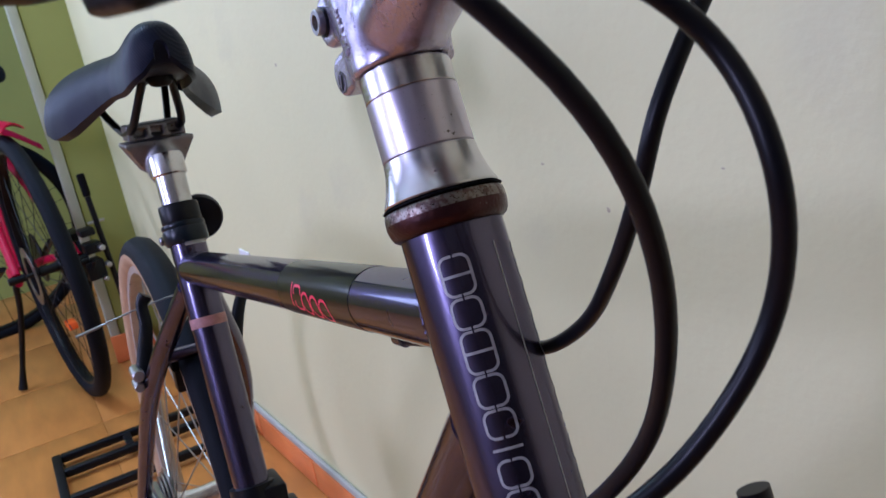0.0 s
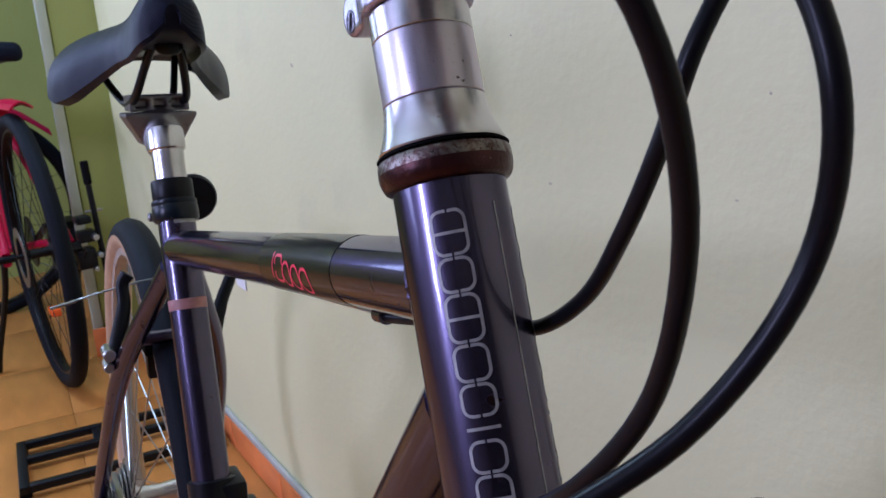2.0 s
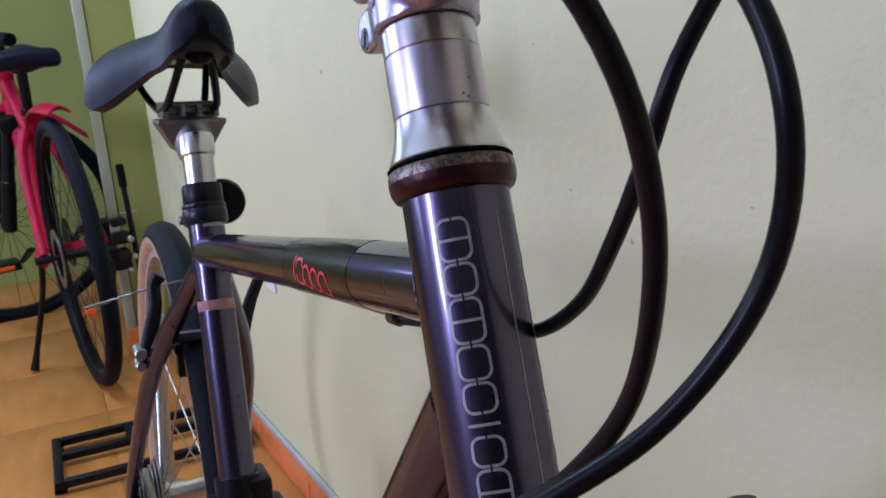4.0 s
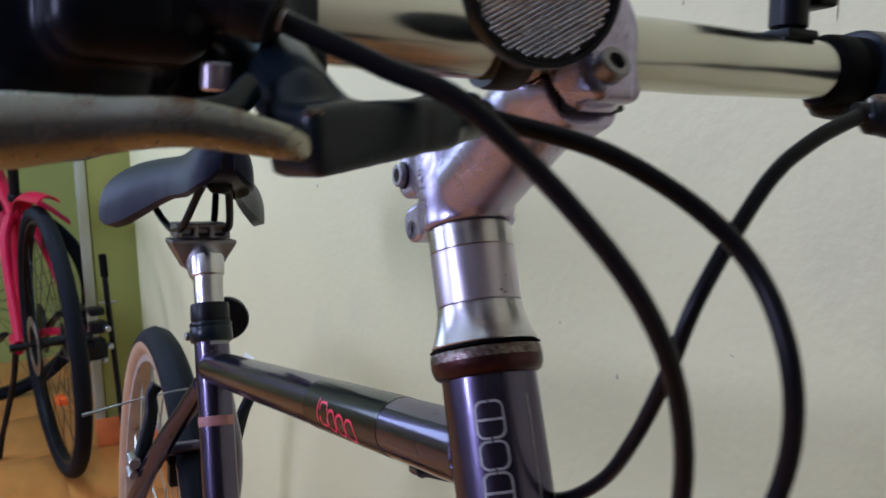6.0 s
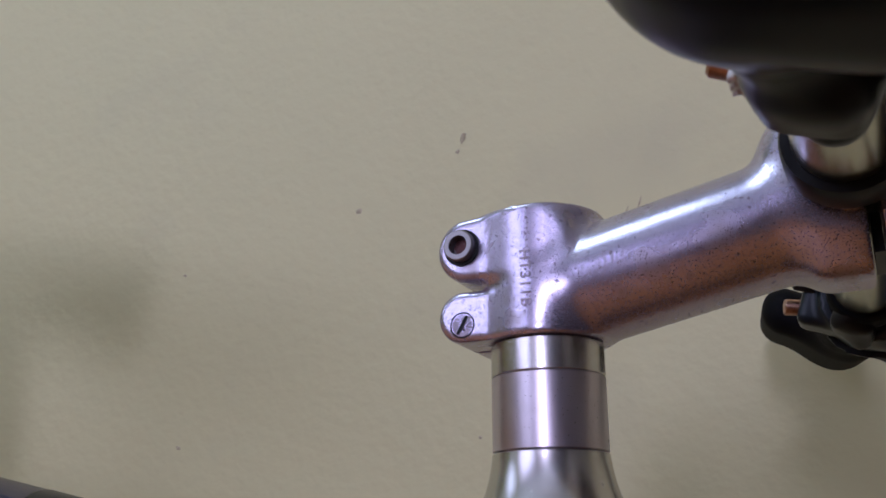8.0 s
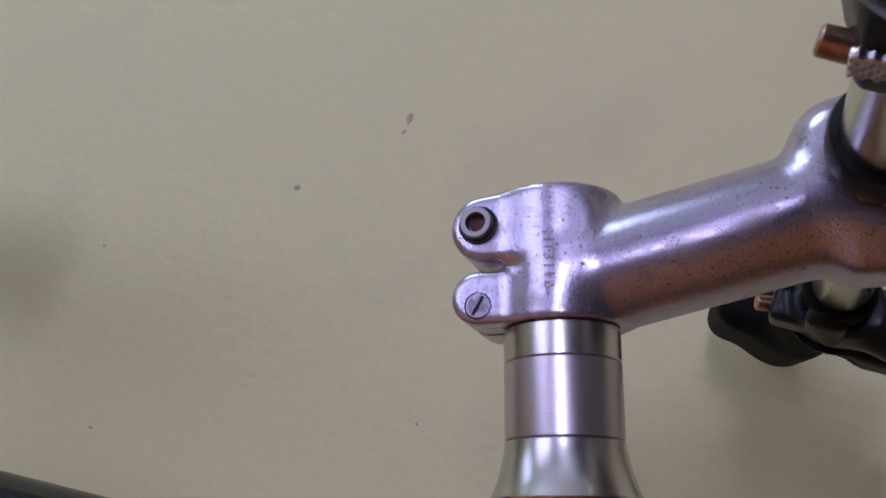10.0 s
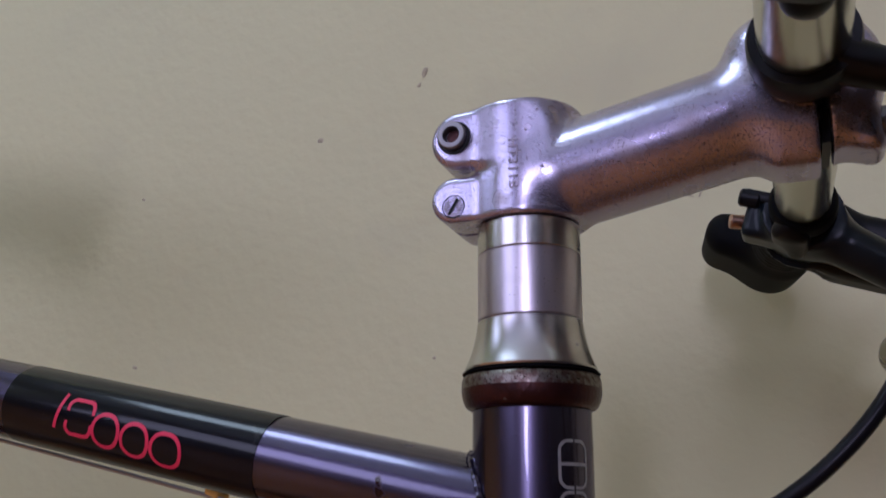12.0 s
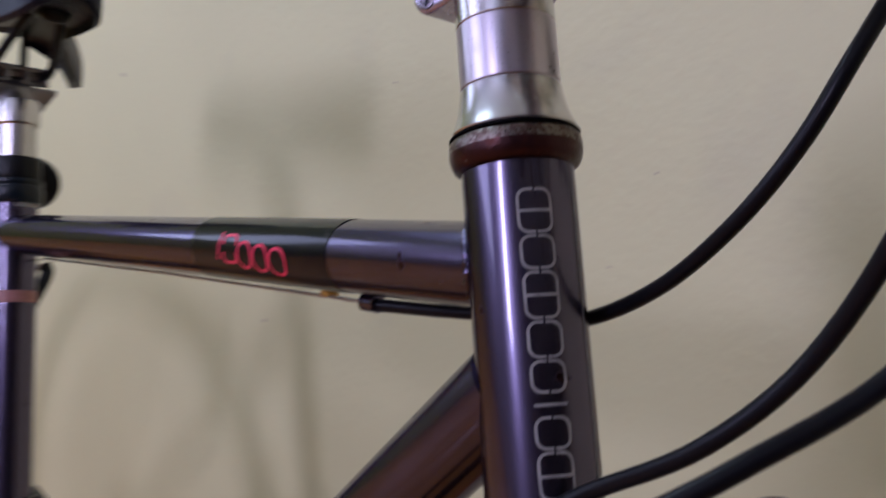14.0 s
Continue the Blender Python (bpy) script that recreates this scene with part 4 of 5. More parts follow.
fork = part("fork", join(rod(U * -0.168, U * -0.205, 0.018, 28, 0.002), rod(Vector((0, -0.055, 0)) - U * 0.205 + F * 0.004, Vector((0, 0.055, 0)) - U * 0.205 + F * 0.004, 0.0145, 20, 0.004), *[sweep(spline([Vector((0, 0.052 * s, 0)) - U * 0.205, Vector((0, 0.053 * s, 0)) - U * 0.38 + F * 0.006, Vector((0.2273, 0.053 * s, -0.522))], 20), [0.014, 0.013, 0.009], 18) for s in (1, -1)]), FRAME, bike, "dark grey front fork")
for sign in (1, -1):
    lean = 0.0 if sign > 0 else -0.0283
    arm = [(0.128, 0.046 * sign, -0.235), (0.112, 0.056 * sign, -0.190), (0.092, 0.058 * sign, -0.135), (0.0815, 0.0565 * sign, -0.0967 + lean)]
    fb = part("brake_arm", sweep(spline(arm, 24), [0.0080, 0.0075, 0.0066, 0.0062], 16, flat=0.8, side=(1, 0, 0)), BLACK, bike, "black front rim brake arm")
    part("brake_pad", slab(0.108, 0.165, 0.020 * sign - 0.006, 0.020 * sign + 0.006, -0.205, -0.190, 0.003), RUBBER, fb)
part("headset_lower", lathe([(0.0185, -0.170), (0.0215, -0.168), (0.0215, -0.160), (0.0188, -0.158)], STEER, 40), RUST, bike)

# rear rim brake, pulled to one side
for sign, arm in ((1, [(-0.645, 0.038, -0.262), (-0.652, 0.048, -0.226), (-0.660, 0.060, -0.194), (-0.665, 0.073, -0.167), (-0.668, 0.070, -0.156)]), (-1, [(-0.640, -0.054, -0.240), (-0.650, -0.045, -0.212), (-0.660, -0.037, -0.186), (-0.666, -0.036, -0.166), (-0.666, -0.030, -0.156)])):
    ba = part("brake_arm", sweep(spline(arm, 24), [0.0085, 0.0080, 0.0068, 0.0062, 0.0075], 16, flat=0.75, side=(1, 0, 0)), BLACK, bike, "black rim brake arm")
    part("pivot", join(rod((-0.625, arm[0][1] - 0.004, arm[0][2] + 0.014), (-0.652, arm[0][1] - 0.004, arm[0][2] + 0.014), 0.0062, 16, 0.001), rod((-0.630, arm[0][1] - 0.005, arm[0][2]), (-0.655, arm[0][1] - 0.005, arm[0][2]), 0.0050, 16, 0.001)), STEEL, ba, "silver pivot bolt")
    part("brake_pad", slab(-0.690, -0.622, 0.020 * sign - 0.006, 0.020 * sign + 0.006, -0.232, -0.216, 0.003), RUBBER, ba)
part("pad_holder", slab(-0.650, -0.632, -0.023, -0.011, -0.258, -0.228, 0.002), BLACK, bike)
part("brake_wire", sweep(spline([(-0.668, 0.070, -0.160), (-0.669, 0.0, -0.164), (-0.670, -0.044, -0.170), (-0.670, -0.098, -0.181)], 20), 0.0010, 8), STEEL, bike, "thin steel brake wire with a frayed end")
part("wire_end", rod((-0.670, -0.080, -0.1775), (-0.670, -0.104, -0.1822), 0.0017, 10), STEEL, bike)
# crankset on the right side
crank = part("crankset", lathe([(0.0, -0.004), (0.084, -0.004), (0.090, -0.001), (0.090, 0.001), (0.084, 0.004), (0, 0.004)], frame_of((BB.x, -0.046, BB.z), (0, 1, 0)), 60), STEEL, bike, "steel chainring and black cranks")
part("crank_arm", sweep([(BB.x, -0.060, BB.z), (BB.x + 0.155, -0.066, BB.z - 0.070)], [0.014, 0.011], 14, flat=0.6, side=(0, 1, 0)), BLACK, crank)
part("crank_arm", sweep([(BB.x, 0.055, BB.z), (BB.x - 0.155, 0.062, BB.z + 0.070)], [0.014, 0.011], 14, flat=0.6, side=(0, 1, 0)), BLACK, crank)
part("pedal", slab(BB.x + 0.11, BB.x + 0.20, -0.165, -0.075, BB.z - 0.082, BB.z - 0.058, 0.005), BLACK, crank)
part("pedal", slab(BB.x - 0.20, BB.x - 0.11, 0.072, 0.150, BB.z + 0.058, BB.z + 0.082, 0.005), BLACK, crank)
ang = math.atan2(BB.z + 0.475, BB.x + 0.845)
for off in (0.088, -0.088):
    ex, ez = -math.sin(ang) * off, math.cos(ang) * off
    part("chain", rod((BB.x + ex, -0.046, BB.z + ez), (-0.845 + ex * 0.45, -0.050, -0.475 + ez * 0.45), 0.0035, 8), STEEL, bike)
mech = part("front_derailleur", join(lathe([(0.0162, -0.010), (0.0205, -0.009), (0.0205, 0.009), (0.0162, 0.010)], frame_of(ST_TOP + st_dir * 0.245, st_dir), 28, True), slab(-0.486, -0.446, 0.004, 0.026, -0.330, -0.300, 0.004), slab(-0.478, -0.446, 0.022, 0.038, -0.352, -0.326, 0.004), slab(-0.470, -0.440, -0.030, -0.012, -0.336, -0.314, 0.004)), BLACK, bike, "black clamp and bracket on the seat tube")
part("kickstand", sweep(spline([(-0.46, 0.03, -0.55), (-0.52, 0.09, -0.64), (-0.55, 0.20, -0.785)], 16), [0.011, 0.010, 0.009], 14), ALLOY, bike, "silver alloy kickstand")

# cables
C1 = [(0.1073, -0.1130, 0.1060), (0.1180, -0.0932, 0.0963), (0.1292, -0.0737, 0.0852), (0.1440, -0.0409, 0.0464), (0.1375, -0.0198, 0.0069), (0.1171, -0.0085, -0.0378), (0.0926, -0.0111, -0.0697), (0.0566, -0.0124, -0.0970), (0.0407, -0.0242, -0.1181), (0.0120, -0.0245, -0.1480), (-0.0500, -0.0215, -0.2000)]
C2 = [(0.1005, -0.0597, 0.0881), (0.1202, -0.0295, 0.0775), (0.1399, -0.0065, 0.0554), (0.1539, -0.0022, 0.0266), (0.1489, -0.0007, -0.0068), (0.1363, -0.0160, -0.0388), (0.1192, -0.0419, -0.0627), (0.0973, -0.0614, -0.0883), (0.0850, -0.0660, -0.1180), (0.0840, -0.0480, -0.1360)]
C3 = [(0.1026, 0.0775, 0.0937), (0.1026, 0.0575, 0.0850), (0.1024, 0.0388, 0.0711), (0.1008, 0.0163, 0.0382), (0.0917, 0.0125, 0.0118), (0.0755, 0.0139, -0.0126), (0.0504, 0.0200, -0.0355), (0.0226, 0.0209, -0.0518), (-0.0055, 0.0215, -0.0567), (-0.0350, 0.0120, -0.0618), (-0.0690, 0.0040, -0.0668)]
part("gear_cable", sweep(spline(C1, 70), 0.0026, 16), HOUSING, bike, "black gear cable housing")
part("brake_cable", sweep(spline(C2, 70), 0.0026, 16), HOUSING, bike, "black brake cable housing")
part("brake_cable", sweep(spline(C3, 70), 0.0026, 16), HOUSING, bike, "black brake cable housing")
tt = (TT_B - TT_A).normalized()
under = Vector((0, 0, 1)).cross(tt).cross(tt).normalized()
under = under if under.z < 0 else -under
guide = TT_A + tt * 0.060 + under * (R_TT + 0.0033) + Vector((0, 0.004, 0))
part("cable_guide", join(sweep([guide - tt * 0.003, guide + tt * 0.006], [0.0038, 0.0036], 18), slab(guide.x - 0.004, guide.x + 0.003, guide.y - 0.002, guide.y + 0.002, guide.z, guide.z + 0.004, 0.0008)), FRAME, bike, "small brazed cable guide")
part("inner_wire", sweep([guide, TT_A + tt * 0.26 + under * (R_TT + 0.0015) + Vector((0, 0.006, 0)), TT_B - tt * 0.03 + under * (R_TT + 0.002) + Vector((0, 0.012, 0)), (-0.640, 0.055, -0.158)], 0.0008, 8), STEEL, bike)
yel = TT_A + tt * 0.0945 + under * (R_TT + 0.0015) + Vector((0, 0.006, 0))
part("tape_scrap", carve(lambda x, y, z: blend(f_box(x, y, z, tuple(yel), (0.0032, 0.003, 0.0016), 0.001), f_rod(x, y, z, tuple(yel + Vector((0.002, 0, -0.001))), tuple(yel + Vector((0.004, 0.001, 0.0))), 0.0012), 0.001), tuple(yel - Vector((0.008, 0.006, 0.006))), tuple(yel + Vector((0.008, 0.006, 0.006))), 0.0006), YELLOW, bike, "scrap of yellow tape")

# ---------------------------------------------------------------- prints: plain shapes in place of marks


def ribbon(path, wide, on_surface, closed=True):
    """A flat stroke along a line of (u, v), laid onto a surface."""
    p = np.array(path, float)
    n = len(p)
    d = np.roll(p, -1, 0) - np.roll(p, 1, 0) if closed else np.gradient(p, axis=0)
    d /= np.linalg.norm(d, axis=1)[:, None]
    q = np.stack([-d[:, 1], d[:, 0]], 1) * wide / 2
    verts = [on_surface(*v) for v in np.vstack([p + q, p - q])]
    last = n if closed else n - 1
    return verts, [(i, (i + 1) % n, n + (i + 1) % n, n + i) for i in range(last)]


def rounded(u0, u1, v0, v1, r, k=7):
    out = []
    for cu, cv, a0 in ((u1 - r, v1 - r, 0), (u0 + r, v1 - r, 90), (u0 + r, v0 + r, 180), (u1 - r, v0 + r, 270)):
        for i in range(k):
            t = radians(a0 + 90 * i / (k - 1))
            out.append((cu + r * math.cos(t), cv + r * math.sin(t)))
    return out


def straight(u0, v0, u1, v1, k=10):
    return [(u0 + (u1 - u0) * i / k, v0 + (v1 - v0) * i / k) for i in range(k + 1)]


def on_head(s, arc):
    t = arc / R_HEAD
    r = R_HEAD + 0.00012
    return STEER @ Vector((r * math.cos(t), r * math.sin(t), s))


def head_print(v0, v1):
    """A row of outlined blocks down the head tube; arcs v0 to v1."""
    s = -0.0168
    for long, bars in ((0.0135, 1), (0.0100, 0), (0.0140, 1), (0.0105, 0), (0.0092, 0), (0.0050, -1), (0.0090, 0), (0.0135, 1)):
        geos = []
        if bars < 0:
            geos.append(ribbon(straight(s - long / 2, v0, s - long / 2, v1), 0.0010, on_head, False))
        else:
            geos.append(ribbon(rounded(s - long, s, v0, v1, 0.0030), 0.0010, on_head))
            if bars:
                geos.append(ribbon(straight(s - long / 2, v0, s - long / 2, v1), 0.0010, on_head, False))
        part("print_mark", join(*geos), SILVER, head_tube, "plain silver outlined print")
        s -= long + 0.0013


d0 = radians(1) * R_HEAD
head_print(-50 * d0, -18 * d0)
head_print(50 * d0, 82 * d0)
part("print_line", ribbon(straight(-0.0155, 16 * d0, -0.150, 16 * d0, 30), 0.0006, on_head, False), SILVER, head_tube, "thin silver print line")

tt_m = frame_of(TT_A, tt, (0, -1, 0))
part("black_sticker", lathe([(R_TT + 0.0002, 0.0685), (R_TT + 0.00025, 0.07), (R_TT + 0.00025, 0.13), (R_TT + 0.00025, 0.183), (R_TT + 0.0002, 0.1845)], tt_m, 64), STICKER, top_tube, "glossy black sticker sleeve")


def on_tube(along, up):
    t = up / R_TT
    r = R_TT + 0.0005
    m = frame_of(TT_A, tt, (0, -1, 0))
    return m @ Vector((r * math.cos(t), r * math.sin(t), along))


marks = [straight(0.157, -0.0055, 0.1545, 0.0075), rounded(0.1395, 0.1515, -0.0065, 0.0060, 0.0030), rounded(0.1265, 0.1385, -0.0085, 0.0030, 0.0055), rounded(0.1130, 0.1250, -0.0095, 0.0020, 0.0055), rounded(0.0985, 0.1115, -0.0105, 0.0010, 0.0055)]
for k, path in enumerate(marks):
    part("print_mark", ribbon(path, 0.0015, on_tube, k > 0), REDPRINT, top_tube, "plain red outlined print")
st_m = frame_of(ST_TOP, st_dir, (1, 0, 0))
part("pink_sticker", lathe([(0.0162, 0.081), (0.01625, 0.0815), (0.01625, 0.0895), (0.0162, 0.090)], st_m, 48), PINK, seat_tube, "faded pink sticker band")
patch_v, patch_f = [], []
for k in range(13):
    t = radians(-62 + 80 * k / 12)
    for h in (0.0050, 0.0165):
        patch_v.append(st_m @ Vector((0.0164 * math.cos(t), 0.0164 * math.sin(t), h)))
    if k:
        n = 2 * k
        patch_f.append((n - 2, n - 1, n + 1, n))
part("size_sticker", (patch_v, patch_f), SILVER, seat_tube, "small worn silver sticker")

# ---------------------------------------------------------------- the red mountain bicycle behind, tail towards us
RED_AT = pose(-2.264, -0.098, 0, 0, 0, 188.1) @ pose(0, 0, 0, -0.84, 0, 0)
mtb = thing("bicycle", "red mountain bicycle with black tyres and turned fork on its kickstand", "bicycle", RED_AT)
# local: x ahead, z up, rear contact at the origin
FAX = 0.847
wheel(mtb, "rear_wheel", (0, 0, 0.366), r=0.366, tyre_r=0.0215, gum=False, spokes=28, label="black rear wheel with wide tyre", rimmat=BLACK, spokemat=BLACK, hubmat=BLACK)
fw = wheel(mtb, "front_wheel", (FAX, 0, 0.366), r=0.366, tyre_r=0.0215, gum=False, spokes=28, label="black front wheel with wide tyre", rimmat=BLACK, spokemat=BLACK, hubmat=BLACK)
mst, mbb, mht, mhb = (0.345, 0, 0.735), (0.44, 0, 0.295), (0.685, 0, 0.845), (0.705, 0, 0.725)
# the fork is turned far to one side
TURN = Matrix.Translation(mht) @ Matrix.Rotation(radians(88), 4, Vector(mht) - Vector(mhb)) @ Matrix.Translation(-Vector(mht))
fw.matrix_local = TURN
part("seat_tube", rod(mbb, mst, 0.0175, 24), RED, mtb, "red seat tube")
part("top_tube", rod((0.365, 0, 0.665), (0.690, 0, 0.805), 0.022, 24), RED, mtb)
part("down_tube", rod(mbb, (0.70, 0, 0.745), 0.026, 24), RED, mtb)
part("head_tube", rod(mhb, mht, 0.023, 24), RED, mtb)
for sign in (1, -1):
    part("seat_stay", sweep(spline([(0.350, 0.020 * sign, 0.675), (0.270, 0.052 * sign, 0.590), (0.0, 0.080 * sign, 0.375)], 20), [0.016, 0.0145, 0.0115], 14), RED, mtb)
    part("chain_stay", sweep(spline([(0.42, 0.03 * sign, 0.300), (0.25, 0.062 * sign, 0.335), (0.0, 0.080 * sign, 0.355)], 20), [0.013, 0.012, 0.0105], 14), RED, mtb)
    part("axle_nut", rod((0.0, 0.060 * sign, 0.366), (0.0, 0.104 * sign, 0.366), 0.0105, 14, 0.002), BLACK, mtb)
    part("fork_leg", moved(join(rod((0.735, 0.064 * sign, 0.70), (0.800, 0.064 * sign, 0.50), 0.0185, 20, 0.003), rod((0.795, 0.064 * sign, 0.52), (FAX, 0.064 * sign, 0.352), 0.0225, 20, 0.006)), TURN), BLACK, mtb)
part("fork_crown", moved(slab(0.705, 0.765, -0.088, 0.088, 0.665, 0.720, 0.012), TURN), BLACK, mtb)
part("seat_post", rod(mst, (0.318, 0, 0.865), 0.0150, 20), BLACK, mtb)
part("seat_clamp", rod((0.3478, 0, 0.722), (0.3435, 0, 0.742), 0.0205, 20, 0.002), BLACK, mtb)
part("saddle", carve(lambda x, y, z: blend(f_box(x, y, z + 0.10 * np.abs(y), (0.205, 0.0, 0.885), (0.062, 0.086, 0.026), 0.022), f_rod(x, y, z, (0.24, 0, 0.880), (0.42, 0, 0.878), 0.034, 0.019), 0.035), (0.12, -0.11, 0.82), (0.46, 0.11, 0.94), 0.006), VINYL, mtb, "plain black padded saddle")
part("saddle_rail", join(rod((0.20, 0.022, 0.853), (0.37, 0.022, 0.851), 0.004, 10), rod((0.20, -0.022, 0.853), (0.37, -0.022, 0.851), 0.004, 10), slab(0.285, 0.345, -0.028, 0.028, 0.842, 0.862, 0.005)), BLACK, mtb, "black saddle rails and clamp")
part("handlebar", moved(sweep(spline([(0.66, -0.30, 0.985), (0.70, -0.12, 0.965), (0.715, 0, 0.930), (0.70, 0.12, 0.965), (0.66, 0.30, 0.985)], 24), 0.013, 16), TURN), BLACK, mtb)
for sign in (1, -1):
    part("grip", moved(join(rod((0.682, 0.18 * sign, 0.975), (0.658, 0.31 * sign, 0.986), 0.0190, 18, 0.003), slab(0.68, 0.74, 0.13 * sign - 0.022, 0.13 * sign + 0.022, 0.930, 0.985, 0.008), rod((0.735, 0.135 * sign, 0.955), (0.745, 0.235 * sign, 0.935), 0.0075, 12)), TURN), RUBBER, mtb)
part("stem", moved(join(rod((0.683, 0, 0.842), (0.676, 0, 0.925), 0.018, 16, 0.002), rod((0.680, 0, 0.915), (0.716, 0, 0.930), 0.020, 16, 0.003)), TURN), BLACK, mtb)


def fender(points, wide, thick=0.004):
    p = np.array(spline(points, 20))
    v, f = [], []
    for k, (x, y, z) in enumerate(p):
        w = np.interp(k / 19, np.linspace(0, 1, len(wide)), wide)
        for j in range(9):
            a = -1 + j / 4
            v.append((x, y + a * w, z - 0.018 * a * a))
        for j in range(9):
            a = 1 - j / 4
            v.append((x, y + a * (w - 0.002), z - 0.018 * a * a - thick))
    for k in range(19):
        for j in range(18):
            b = (j + 1) % 18
            f.append((k * 18 + j, k * 18 + b, (k + 1) * 18 + b, (k + 1) * 18 + j))
    f += [tuple(range(18)), tuple(reversed(range(19 * 18, 20 * 18)))]
    return v, f


part("mudguard", fender([(0.30, 0, 0.705), (0.20, 0, 0.745), (0.08, -0.005, 0.765), (-0.10, -0.012, 0.765)], [0.022, 0.030, 0.038, 0.028]), RED, mtb, "short red plastic rear mudguard")
part("mudguard", moved(fender([(FAX + 0.395 * math.cos(radians(a)), 0, 0.372 + 0.395 * math.sin(radians(a))) for a in (148, 128, 105, 82, 60)], [0.016, 0.030, 0.034, 0.034, 0.024]), TURN), RED, mtb, "red plastic front mudguard")
part("derailleur", join(slab(-0.03, 0.025, -0.135, -0.085, 0.30, 0.355, 0.006), slab(-0.02, 0.03, -0.145, -0.10, 0.37, 0.40, 0.005), slab(-0.02, 0.03, -0.14, -0.10, 0.42, 0.44, 0.005), sweep(spline([(0.0, -0.09, 0.32), (0.04, -0.085, 0.27), (0.06, -0.082, 0.21)], 12), [0.014, 0.012, 0.014], 12, flat=0.5), rod((-0.02, -0.075, 0.362), (-0.02, -0.10, 0.362), 0.009, 12), rod((-0.03, -0.10, 0.335), (-0.075, -0.102, 0.365), 0.004, 8)), BLACK, mtb, "black rear derailleur with silver bolts")
for k, (y, z) in enumerate(((-0.138, 0.385), (-0.142, 0.335), (-0.125, 0.30))):
    part("mech_bolt", rod((-0.045, y, z), (-0.018, y, z), 0.0085 - 0.001 * k, 14, 0.002), STEEL, mtb, "bright steel mech bolt")
part("disc_rotor", lathe([(0.055, -0.001), (0.08, -0.001), (0.08, 0.001), (0.055, 0.001)], frame_of((0, 0.045, 0.362), (0, 1, 0)), 40, True), STEEL, mtb)
part("cassette", lathe(cog_prof, frame_of((0, -0.032, 0.362), (0, -1, 0), (1, 0, 0)), 32), STEEL, mtb)
mcrank = part("crankset", lathe([(0.0, -0.004), (0.075, -0.004), (0.08, 0), (0.075, 0.004), (0, 0.004)], frame_of((0.44, -0.05, 0.31), (0, 1, 0)), 40), BLACK, mtb)
part("crank_arm", sweep([(0.44, -0.065, 0.31), (0.29, -0.075, 0.380)], [0.014, 0.012], 12, flat=0.6), BLACK, mcrank)
part("crank_arm", sweep([(0.44, 0.06, 0.31), (0.585, 0.075, 0.250)], [0.014, 0.012], 12, flat=0.6), BLACK, mcrank)
ped = part("pedal", slab(0.540, 0.635, 0.085, 0.185, 0.232, 0.258, 0.005), BLACK, mcrank)
part("pedal_reflector", slab(0.536, 0.5395, 0.105, 0.165, 0.238, 0.252, 0.001), AMBER, ped)
part("pedal", slab(0.245, 0.335, -0.185, -0.085, 0.362, 0.388, 0.005), BLACK, mcrank)
part("kickstand", sweep(spline([(0.080, 0.080, 0.335), (0.120, 0.090, 0.240), (0.190, 0.125, 0.075), (0.200, 0.142, 0.012)], 16), [0.009, 0.008, 0.008, 0.013], 12), BLACK, mtb, "black kickstand")
part("spoke_reflector", slab(-0.07, -0.02, -0.012, 0.012, 0.205, 0.225, 0.003), AMBER, mtb, "orange spoke reflector")

# ---------------------------------------------------------------- floor rack of black steel
rack = thing("bicycle_rack", "flat black steel bicycle floor rack", "rack", Matrix.Translation((0, 0, 0)))
for x in (-1.845, -1.760, -1.622):
    part("rail", slab(x - 0.010, x + 0.010, -0.212, 0.165, 0.012, 0.030, 0.003), BLACK, rack)
for y in (-0.222, 0.175):
    part("end_bar", slab(-1.856, -1.612, y - 0.010, y + 0.010, 0.012, 0.030, 0.003), BLACK, rack)
part("cross_bar", slab(-1.834, -1.771, -0.072, -0.054, 0.012, 0.029, 0.003), BLACK, rack)
for x, y in ((-1.84, -0.222), (-1.63, -0.222), (-1.84, 0.175), (-1.63, 0.175)):
    part("foot", slab(x - 0.012, x + 0.012, y - 0.012, y + 0.012, 0.0, 0.0118, 0.002), RUBBER, rack)

# leaning black pole by the column
pole = thing("pole", "thin black pole leaning by the green column", "pole")
part("shaft", rod((-2.27, 0.062, 0.0), (-2.30, 0.046, 0.52), 0.008, 14, 0.001), BLACK, pole)
part("grip", rod((-2.30, 0.046, 0.521), (-2.303, 0.0445, 0.585), 0.011, 14, 0.003), RUBBER, pole)
part("clip", rod((-2.295, 0.025, 0.45), (-2.297, 0.07, 0.45), 0.004, 10), STEEL, pole)

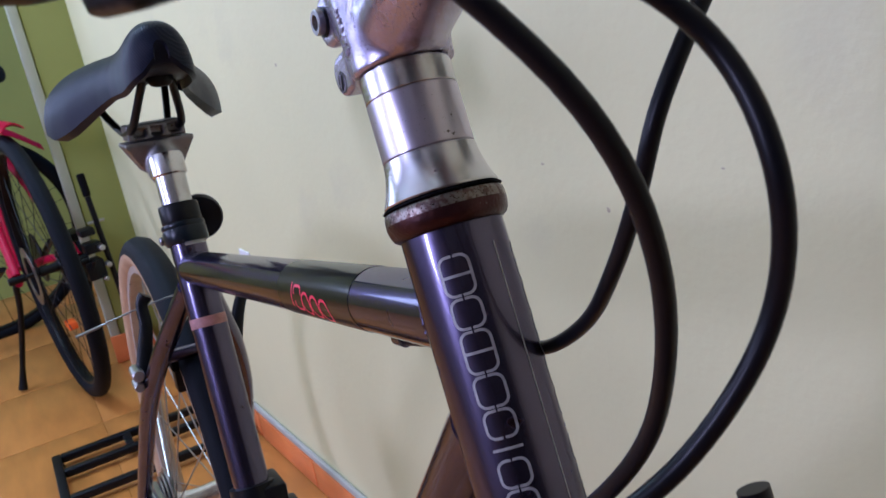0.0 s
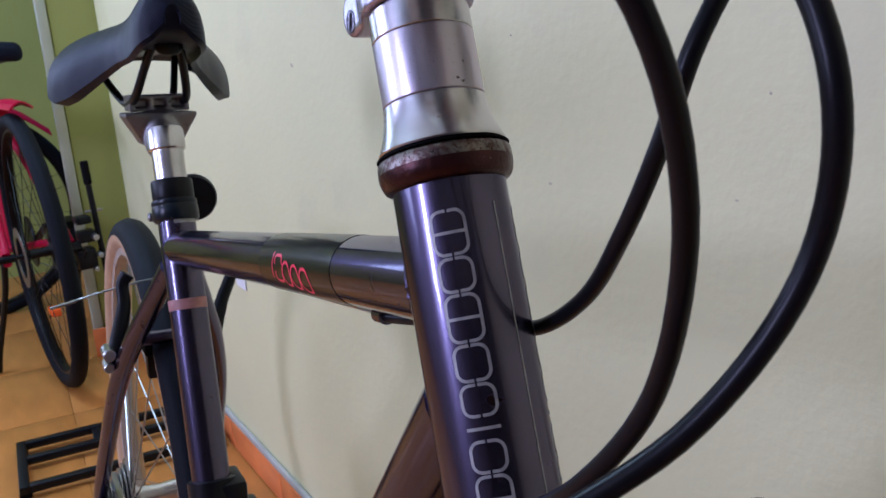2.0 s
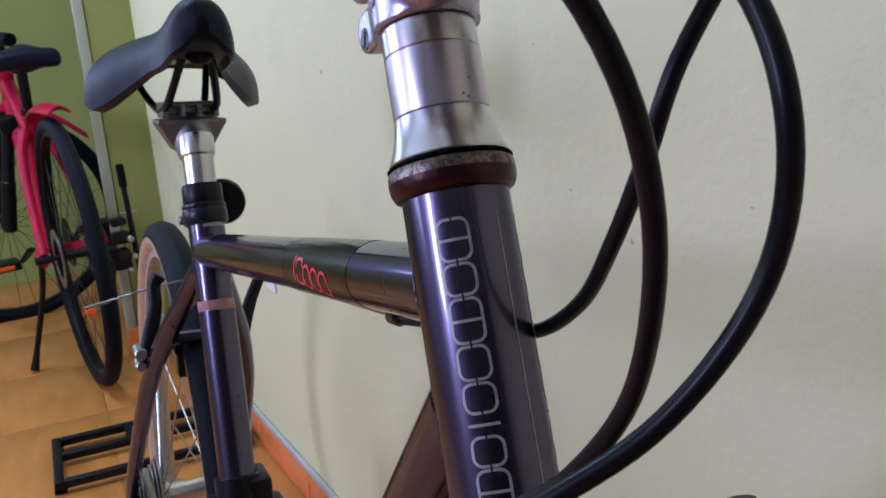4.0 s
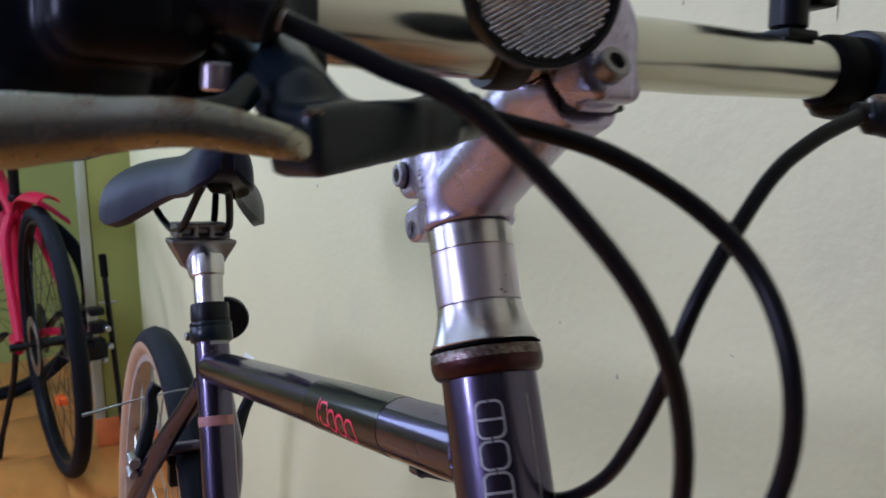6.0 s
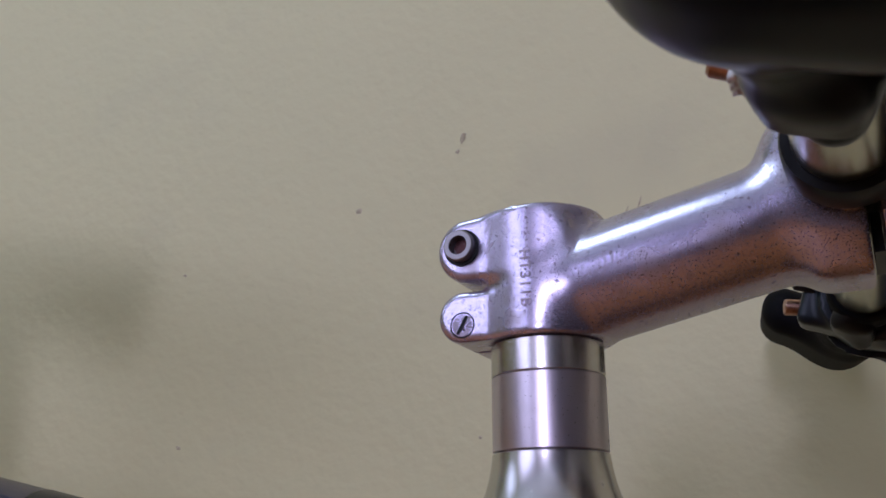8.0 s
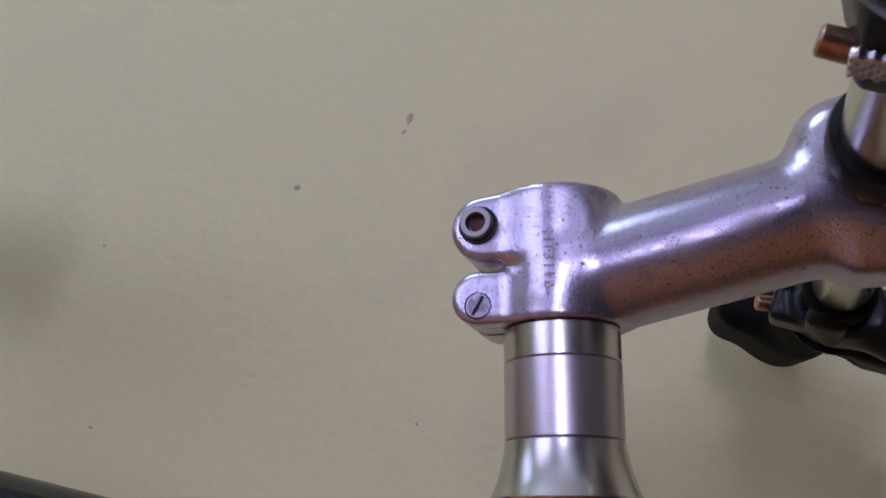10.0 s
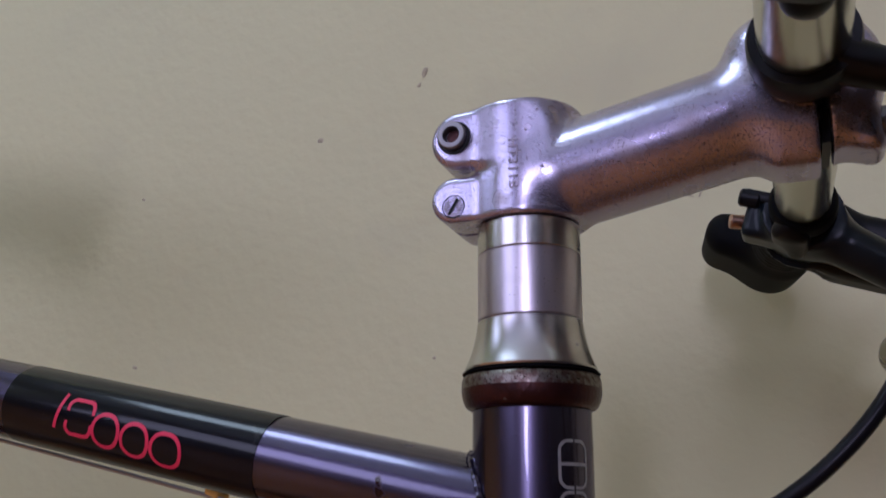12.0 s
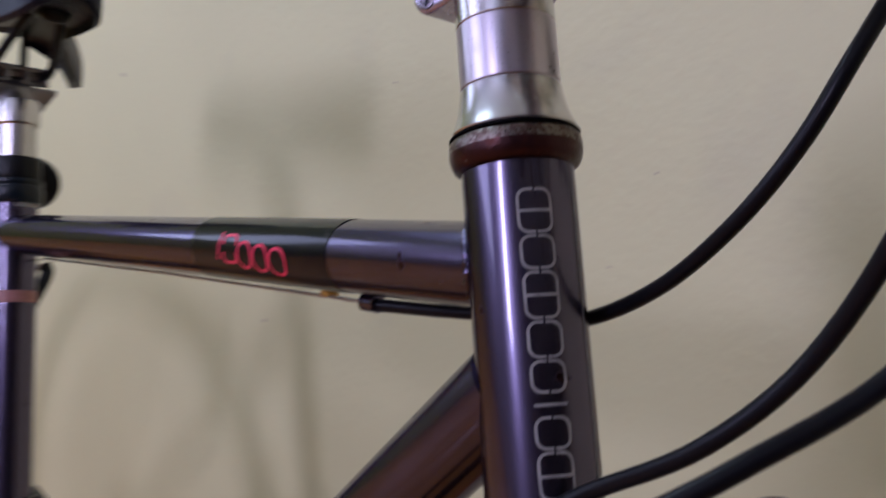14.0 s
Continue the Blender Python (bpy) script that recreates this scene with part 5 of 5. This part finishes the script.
# paper note and scuffs on the wall
paper = part("paper_note", moved(slab(-1.440, -1.385, -0.003, -0.0004, 0.415, 0.485), WALL_AT), PAPER)
tagged(paper, "small white paper note stuck on the wall", "note")
SCUFF = material("brown_scuff", (0.47, 0.41, 0.27), 0.8, grain=0.3, grain_scale=300)
rng = random.Random(4)
for x, z, w, h in ((-0.261, 1.041, 0.0020, 0.0050), (-0.328, 0.967, 0.0024, 0.0020), (-0.336, 0.711, 0.0022, 0.0022), (-0.178, 0.836, 0.0014, 0.0012), (-0.470, 0.877, 0.0016, 0.0012), (-1.023, 0.843, 0.004, 0.003), (-0.125, 1.010, 0.0007, 0.0075), (-0.118, 1.022, 0.0006, 0.0045), (-0.040, 1.000, 0.0022, 0.0007), (-0.034, 1.004, 0.0006, 0.0030), (-0.262, 1.030, 0.0012, 0.0018), (-0.420, 0.745, 0.0022, 0.0012), (-0.205, 0.760, 0.0016, 0.0009), (0.060, 0.800, 0.0020, 0.0015), (-0.640, 0.600, 0.0030, 0.0020)):
    pts = []
    for a in range(14):
        t = 2 * math.pi * a / 14
        r = 0.7 + 0.6 * rng.random()
        pts.append((x + w * r * math.cos(t), -0.0003, z + h * r * math.sin(t)))
    geo = ([*pts, (x, -0.0006, z)], [(a, (a + 1) % 14, 14) for a in range(14)])
    part("scuff", moved(geo, WALL_AT), SCUFF, wall_north, "small brown scuff mark")

# ---------------------------------------------------------------- tiles, last
skirting = part("baseboard", moved(slab(-2.55, 4.2, -0.006, -0.0005, 0.0, 0.066), WALL_AT), CEMENT)
tagged(skirting, "orange ceramic skirting tiles with grey grout on top", "baseboard", kind="structure")
part("grout_cap", moved(slab(-2.55, 4.2, -0.010, -0.001, 0.066, 0.080, 0.002), WALL_AT), CEMENT, skirting)
one = link_mesh("skirting_tile", *slab(0.0015, 0.2985, -0.012, -0.0062, 0.002, 0.0655, 0.0015), SKIRT)
for k in range(22):
    t = part("skirting_tile", one, SKIRT, skirting)
    t.matrix_local = WALL_AT @ pose(-2.5 + 0.3 * k, 0, 0)
tagged(part("baseboard", slab(-2.4125, -2.405, -0.004, 0.118, 0.001, 0.085, 0.002), SKIRT), "orange skirting tile on the column", "baseboard", kind="structure")
tile = link_mesh("floor_tile", *slab(0.0008, 0.3992, 0.0008, 0.3992, -0.0035, 0.0, 0.0006), TILE)
for i in range(19):
    for j in range(10):
        t = part("floor_tile", tile, TILE, floor)
        t.matrix_local = pose(-3.62 + 0.4 * i, -3.3 + 0.4 * j, 0)
